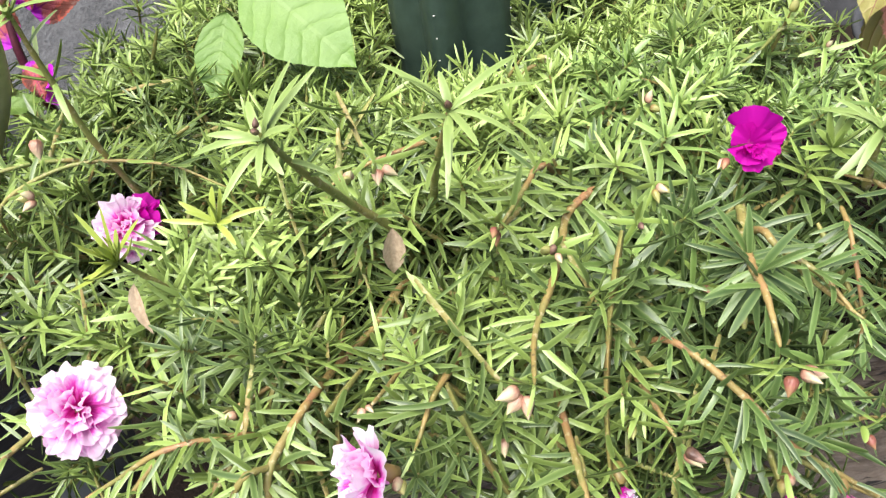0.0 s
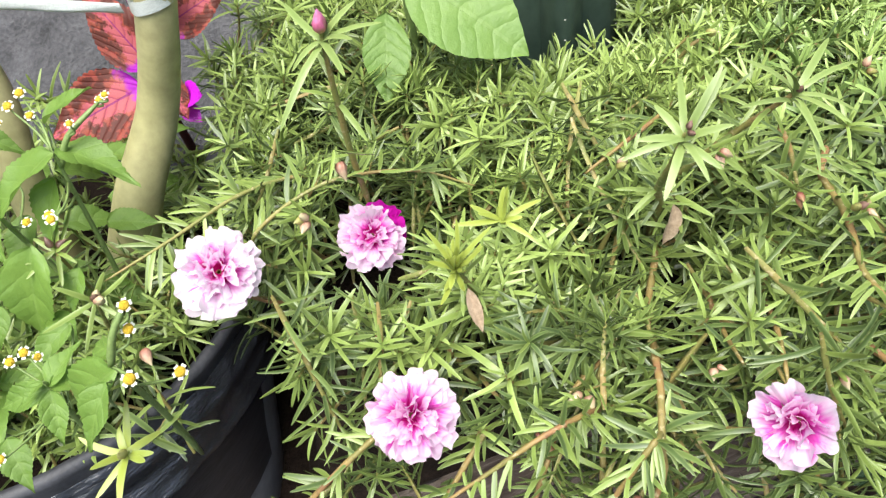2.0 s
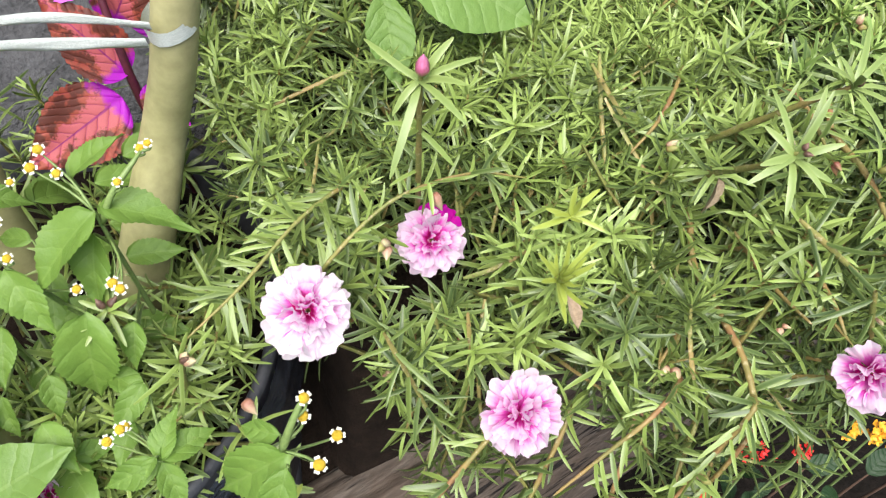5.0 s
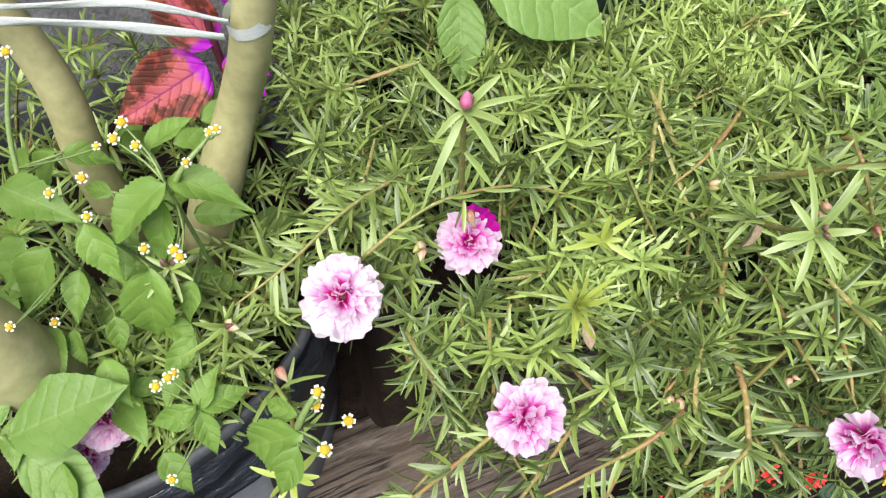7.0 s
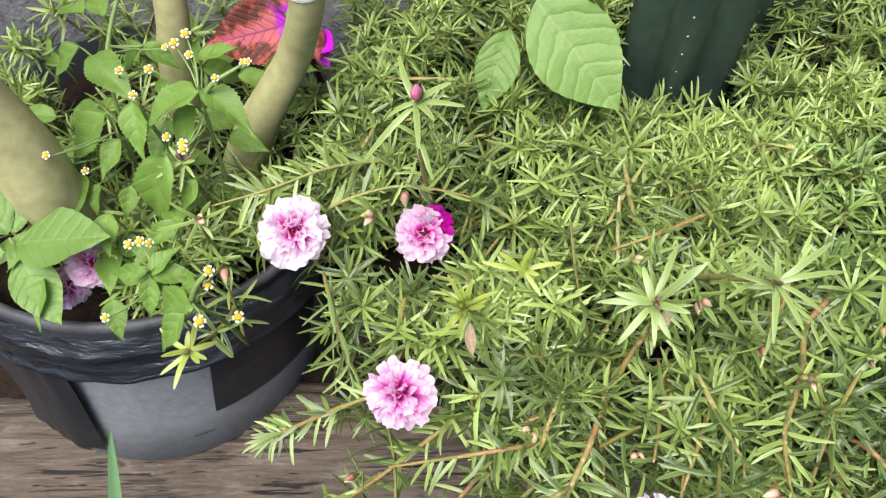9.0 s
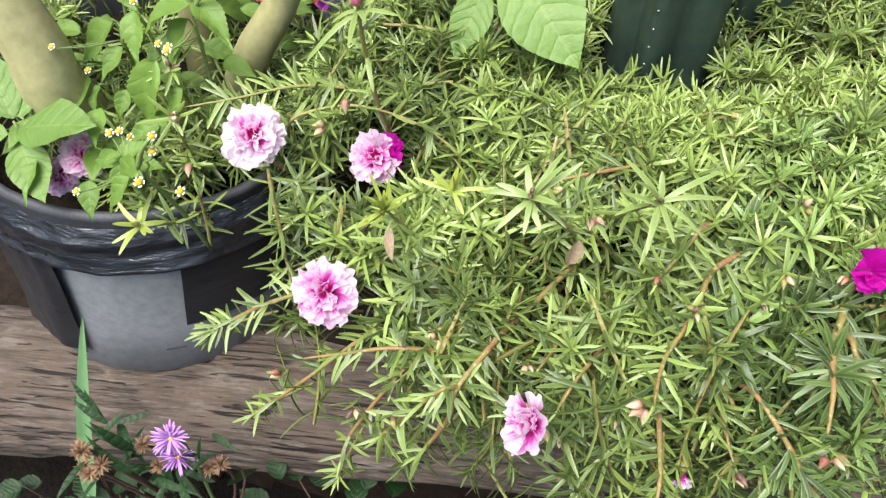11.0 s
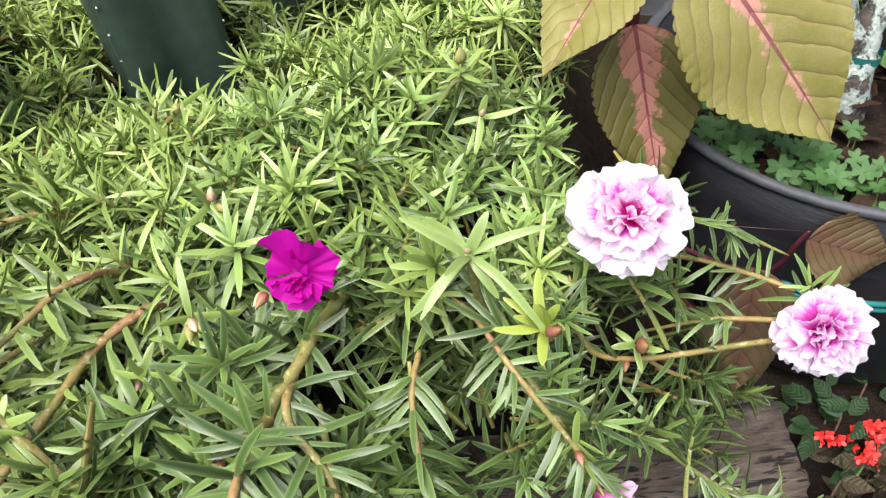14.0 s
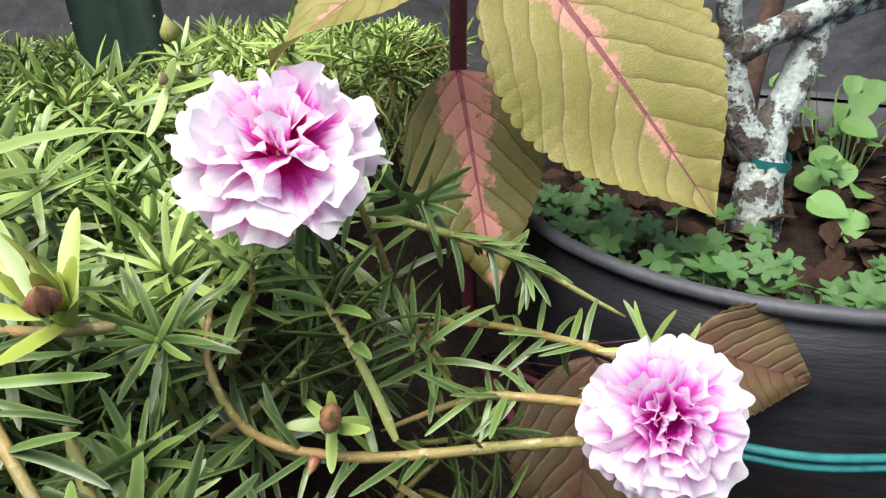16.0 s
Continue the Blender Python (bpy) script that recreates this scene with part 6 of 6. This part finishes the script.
CLOVER = []
for k in range(3):
    h = Heap()
    for j in range(3):
        v = []
        for i in range(6):
            u = i / 5
            for s in (-1, -0.5, 0, 0.5, 1):
                w = 0.55 * math.sin(math.pi * (u * 0.72 + 0.02)) ** 0.8
                v.append((w * s, u - 0.28 * (1 - abs(s)) * u ** 6, 0.25 * abs(s) * w + 0.10 * u * (k - 1)))
        h.add(place(np.array(v), Matrix.Rotation(j * 2.094, 4, "Z")), grid_faces(6, 5, False))
    CLOVER.append(h.mesh("leaflet", [M["clover"]]))
for k in range(170):
    r, a = 0.118 * math.sqrt(g.random()), g.uniform(0, 6.28)
    if k % 4:
        r, a = g.uniform(0.088, 0.122), g.uniform(-3.1, -0.9)
    z0 = 0.574 + 0.010 * (r / 0.127) ** 3
    p = (0.396 + r * math.cos(a), 0.488 + r * math.sin(a), z0 + g.uniform(0.010, 0.024))
    th = thing("clover", (p[0], p[1], z0), "small bright green clover sprig on the soil", "clover", "clover in the pot")
    part("leaflet", CLOVER[k % 3], th, facing(p, (g.gauss(0, 0.3), g.gauss(-0.25, 0.3), 1), g.uniform(0, 6), g.uniform(0.0052, 0.0080)))
    tube("stalk", [(p[0], p[1], p[2] - 0.0005), (p[0] + 0.001, p[1], (p[2] + z0) / 2), (p[0], p[1], z0 - 0.002)], (0.0004, 0.0004, 0.0005), M["weed_stem"], th, 4, 2)

heart = thing("heart_leaf_plant", (0.445, 0.545, 0.576), "plant with bright rounded leaves in the black pot", "plant")
HEART = []
for k in range(2):
    v = []
    for i in range(11):
        u = i / 10
        w = 0.52 * math.sin(math.pi * u ** 0.62) ** 0.75 if 0 < u < 1 else 0.01
        for s in (-1, -0.66, -0.33, 0, 0.33, 0.66, 1):
            v.append((w * s, u - 0.22 * abs(s) * (1 - u) ** 3, 0.2 * abs(s) * w - 0.15 * u * u))
    HEART.append(quads("leaf", v, grid_faces(11, 7, False), [M["heart"]]))
for k, p in enumerate(((0.444, 0.540, 0.607), (0.458, 0.540, 0.597), (0.441, 0.530, 0.588), (0.461, 0.530, 0.573), (0.430, 0.548, 0.610), (0.456, 0.552, 0.617), (0.426, 0.530, 0.594), (0.472, 0.545, 0.608), (0.421, 0.475, 0.585), (0.417, 0.522, 0.584), (0.478, 0.530, 0.586), (0.466, 0.560, 0.622), (0.405, 0.480, 0.590), (0.436, 0.500, 0.586), (0.405, 0.585, 0.612), (0.425, 0.592, 0.618), (0.446, 0.590, 0.622), (0.468, 0.586, 0.618), (0.486, 0.575, 0.612), (0.436, 0.575, 0.606), (0.458, 0.572, 0.606), (0.496, 0.560, 0.602))):
    a = k * 2.1
    part("leaf", HEART[k % 2], heart, orient(p, (p[0] + 0.013 * math.cos(a), p[1] - 0.012, p[2] + 0.012 * math.sin(a) * 0.6 - 0.003), (0.05 * math.sin(k), -0.55, 0.8), 1.15))
    tube("stalk", [p, (p[0] * 0.7 + 0.445 * 0.3, p[1] + 0.006, p[2] - 0.010), (p[0] * 0.4 + 0.267, p[1] * 0.4 + 0.327, 0.573)], (0.0006, 0.0008, 0.001), M["weed_stem"], heart, 5, 3)

# ---- gold coleus ----
gold = thing("gold_coleus", (0.246, 0.455, 0.45), "coleus with gold leaves, pink midribs and a purple stem", "plant")
tube("stalk", [(0.246, 0.455, 0.45), (0.245, 0.452, 0.56), (0.2445, 0.450, 0.66), (0.246, 0.449, 0.70), (0.247, 0.45, 0.78)], (0.0038, 0.0036, 0.0034, 0.0033, 0.003), M["purple_stem"], gold, 10)
GOLD = [crenate_mesh("leaf", 0.1, 0.065, M["col_gold"], 95 + k, 22, 0.10, 0.10, 0.42, 1.1) for k in range(2)]
PINK = crenate_mesh("leaf", 0.1, 0.064, M["col_pink"], 97, 20, 0.20, 0.05, 0.38, 1.05)
BRONZE = crenate_mesh("leaf", 0.1, 0.070, M["col_brown"], 98, 18, 0.10, 0.12, 0.42, 1.05)
part("leaf", GOLD[0], gold, orient((0.262, 0.434, 0.716), (0.338, 0.391, 0.624), (0.25, -0.85, 0.5), 0.1), "gold leaf with a pink midrib")
part("leaf", GOLD[1], gold, orient((0.243, 0.444, 0.712), (0.193, 0.366, 0.697), (-0.2, -0.4, 0.9), 0.1) @ Matrix.Diagonal((0.7, 1, 1, 1)), "gold leaf with a pink midrib")
part("leaf", PINK, gold, orient((0.2445, 0.444, 0.666), (0.256, 0.399, 0.593), (0.05, -0.9, 0.3), 0.1) @ Matrix.Diagonal((0.95, 1, 1, 1)), "olive leaf with a ragged pink heart")
part("leaf", BRONZE, gold, orient((0.316, 0.362, 0.594), (0.356, 0.355, 0.581), (0.1, -0.9, 0.4), 0.1) @ Matrix.Diagonal((1.25, 1, 1, 1)), "bronze leaf hanging by the pot")
part("leaf", BRONZE, gold, orient((0.280, 0.330, 0.612), (0.272, 0.300, 0.560), (0.0, -0.9, 0.3), 0.1), "bronze leaf hanging by the pot")
part("leaf", BRONZE, gold, orient((0.285, 0.345, 0.590), (0.290, 0.318, 0.530), (0.2, -0.9, 0.3), 0.1), "bronze leaf hanging by the pot")
tube("stalk", [(0.246, 0.45, 0.705), (0.25, 0.44, 0.712), (0.256, 0.432, 0.708)], (0.002, 0.0018, 0.0016), M["purple_stem"], gold, 7, 3)
for b in ((0.318, 0.367, 0.594), (0.280, 0.332, 0.606), (0.286, 0.346, 0.588)):
    tube("stalk", [b, (b[0] - 0.012, b[1] + 0.02, b[2] - 0.05), (0.247, 0.452, 0.53)], (0.0014, 0.0015, 0.0018), M["purple_stem"], gold, 7, 4)

cord = thing("teal_string", (0.33, 0.36, 0.575), "teal plastic string stretched round the black pot", "string")
for drop in (0.0, 0.0034):
    tube("strand", [(0.312, 0.366, 0.5600 - drop), (0.328, 0.356, 0.5585 - drop), (0.365, 0.3525, 0.553 - drop * 1.2), (0.42, 0.360, 0.550 - drop), (0.47, 0.384, 0.549 - drop)], (0.0017, 0.0017), M["teal"], cord, 6, 6, flat=0.6)

# ---- in front of the log ----
front = thing("aster_plant", (-0.29, 0.12, 0.0), "aster with one lilac flower and dried brown heads", "plant")


def aster_head(at, normal, size, seed):
    rg = random.Random(seed)
    m = facing(at, normal, 0, 1)
    disc = revolve("flower_head", [(0.0004, -0.004), (0.0022, -0.003), (0.003, 0.0), (0.002, 0.0012), (0.0002, 0.0016)], M["disc_yellow"], 10)
    h = part("flower_head", disc, front, m, "lilac aster flower")
    for k in range(54):
        v, f = needle_arrays(size * rg.uniform(0.7, 1.0), 0.0024, rg.uniform(-0.25, 0.2))
        me = quads("ray", v * np.array([1, 1, 0.4]), f, [M["aster"]])
        part("ray", me, h, m @ Matrix.Rotation(k * 0.37 + rg.uniform(-0.1, 0.1), 4, "Z") @ Matrix.Rotation(rg.uniform(-0.3, 0.9), 4, "X"))


def dry_head(at, size, seed):
    rg = random.Random(seed)
    h = Heap()
    for k in range(80):
        d = Vector((rg.gauss(0, 1), rg.gauss(0, 1), rg.gauss(0.3, 1))).normalized()
        v, f = needle_arrays(size * rg.uniform(0.6, 1.1), 0.0010, rg.uniform(-0.3, 0.3))
        h.add(place(v, orient((0, 0, 0), d)), f)
    part("dried_head", h.mesh("dried_head", [M["dry_head"]]), front, Matrix.Translation(at), "dried brown seed head")


aster_head((-0.274, 0.130, 0.518), (0.25, -0.75, 0.5), 0.0155, 1)
aster_head((-0.270, 0.124, 0.502), (0.3, -0.85, 0.1), 0.0145, 2)
for k, p in enumerate(((-0.319, 0.100, 0.530), (-0.330, 0.105, 0.515), (-0.312, 0.100, 0.512), (-0.322, 0.095, 0.500), (-0.252, 0.137, 0.470), (-0.262, 0.135, 0.462), (-0.305, 0.128, 0.488), (-0.300, 0.125, 0.460), (-0.335, 0.10, 0.49))):
    dry_head(p, 0.0080, k)
    tube("stalk", [p, (p[0] + 0.004, p[1] + 0.01, p[2] - 0.05), (-0.29, 0.13, 0.25), (-0.29, 0.12, 0.0)], (0.0009, 0.0012, 0.002, 0.0025), M["twig"], front, 5, 4)
tube("stalk", [(-0.274, 0.131, 0.515), (-0.28, 0.14, 0.46), (-0.288, 0.13, 0.25), (-0.29, 0.12, 0.0)], (0.0011, 0.0014, 0.002, 0.0025), M["weed_stem"], front, 5, 4)
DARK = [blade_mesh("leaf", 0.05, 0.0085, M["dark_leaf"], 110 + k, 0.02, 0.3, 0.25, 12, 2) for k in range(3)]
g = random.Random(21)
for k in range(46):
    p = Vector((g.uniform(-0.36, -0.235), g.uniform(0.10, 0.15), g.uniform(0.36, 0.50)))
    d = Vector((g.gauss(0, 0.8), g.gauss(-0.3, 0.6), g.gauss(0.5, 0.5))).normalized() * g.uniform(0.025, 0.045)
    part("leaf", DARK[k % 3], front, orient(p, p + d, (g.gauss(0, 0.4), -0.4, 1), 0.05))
blade = thing("grass_blade", (-0.43, 0.135, 0.0), "single broad grey-green grass blade by the log", "grass")
part("blade", blade_mesh("blade", 0.24, 0.016, M["grass"], 4, 0.0, 0.35, 0.06, 24, 2, 0.25, 0.02, 0.6), blade, orient((-0.432, 0.120, 0.280), (-0.394, 0.185, 0.512), (0.1, -1, 0.3), 0.24), "ribbed blade")
tube("stalk", [(-0.43, 0.135, 0.0), (-0.432, 0.128, 0.15), (-0.432, 0.121, 0.29)], (0.003, 0.003, 0.0025), M["grass"], blade)


def under_plant(at, label, spread_, top, leaves, leaf, blooms, colour, seed, mat="dark_leaf", name="low_plant", low=0.45):
    """A leafy plant on the ground in front of the log, with clusters of florets."""
    rg = random.Random(seed)
    th = thing(name, (at[0], at[1], 0.0), label, "plant", "low plants before the log")
    me = [blade_mesh("leaf", 0.05, 0.030, M[mat], seed * 3 + k, 0.03, 0.2, 0.2, 10, 2) for k in range(2)]
    for k in range(leaves):
        a = rg.uniform(0, 6.28)
        r = spread_ * math.sqrt(rg.random())
        p = Vector((at[0] + r * math.cos(a), at[1] + 0.6 * r * math.sin(a), top * rg.uniform(low, 1.0)))
        d = Vector((math.cos(a) * 0.7 + rg.gauss(0, 0.4), math.sin(a) * 0.7 + rg.gauss(-0.2, 0.4), rg.uniform(-0.2, 0.6))).normalized() * leaf * rg.uniform(0.7, 1.2)
        part("leaf", me[k % 2], th, orient(p, p + d, (rg.gauss(0, 0.4), -0.2, 1), 0.05))
        if k % 3 == 0:
            tube("stalk", [p, (p.x * 0.5 + at[0] * 0.5, p.y * 0.5 + at[1] * 0.5, p.z * 0.55), (at[0], at[1], 0)], (0.0010, 0.0015, 0.002), M["twig"], th, 5, 3)
    for b in blooms:
        for j in range(14):
            o = Vector((rg.gauss(0, 0.0045), rg.gauss(0, 0.003), rg.gauss(0, 0.004)))
            h = Heap()
            for i in range(4):
                v, f = needle_arrays(0.0034, 0.0025, 0.2)
                h.add(place(v, Matrix.Rotation(i * 1.57 + j, 4, "Z") @ Matrix.Rotation(0.3, 4, "X")), f)
            part("floret", h.mesh("floret", [M[colour]]), th, facing(Vector(b) + o, (o.x * 60, -0.6 + o.y * 40, 0.6 + o.z * 60)))
        tube("stalk", [b, (b[0] * 0.7 + at[0] * 0.3, b[1] * 0.7 + at[1] * 0.3, b[2] * 0.6), (at[0], at[1], 0)], (0.0010, 0.0013, 0.002), M["weed_stem"], th, 5, 3)


under_plant((0.375, 0.345), "small-leaved plant with red florets beside the black pot", 0.045, 0.468, 46, 0.017, [(0.356, 0.338, 0.452), (0.378, 0.335, 0.462), (0.368, 0.322, 0.458)], "red_flower", 41, low=0.94)
under_plant((0.348, 0.312), "low plant with rounded reddish-brown leaves beside the log", 0.05, 0.462, 46, 0.018, [], "red_flower", 47, "umber_leaf", low=0.86)
under_plant((0.405, 0.312), "low plant with rounded reddish-brown leaves beside the log", 0.05, 0.462, 40, 0.018, [], "red_flower", 48, "umber_leaf", low=0.86)
under_plant((0.0, 0.155), "low plant with red florets under the overhang", 0.07, 0.40, 34, 0.026, [(-0.043, 0.168, 0.42), (0.012, 0.174, 0.42), (0.042, 0.162, 0.42), (-0.068, 0.180, 0.38)], "red_flower", 42)
under_plant((0.085, 0.13), "low plant with bright orange florets", 0.04, 0.42, 16, 0.024, [(0.082, 0.148, 0.452), (0.092, 0.142, 0.445), (0.078, 0.155, 0.44)], "orange_flower", 43)
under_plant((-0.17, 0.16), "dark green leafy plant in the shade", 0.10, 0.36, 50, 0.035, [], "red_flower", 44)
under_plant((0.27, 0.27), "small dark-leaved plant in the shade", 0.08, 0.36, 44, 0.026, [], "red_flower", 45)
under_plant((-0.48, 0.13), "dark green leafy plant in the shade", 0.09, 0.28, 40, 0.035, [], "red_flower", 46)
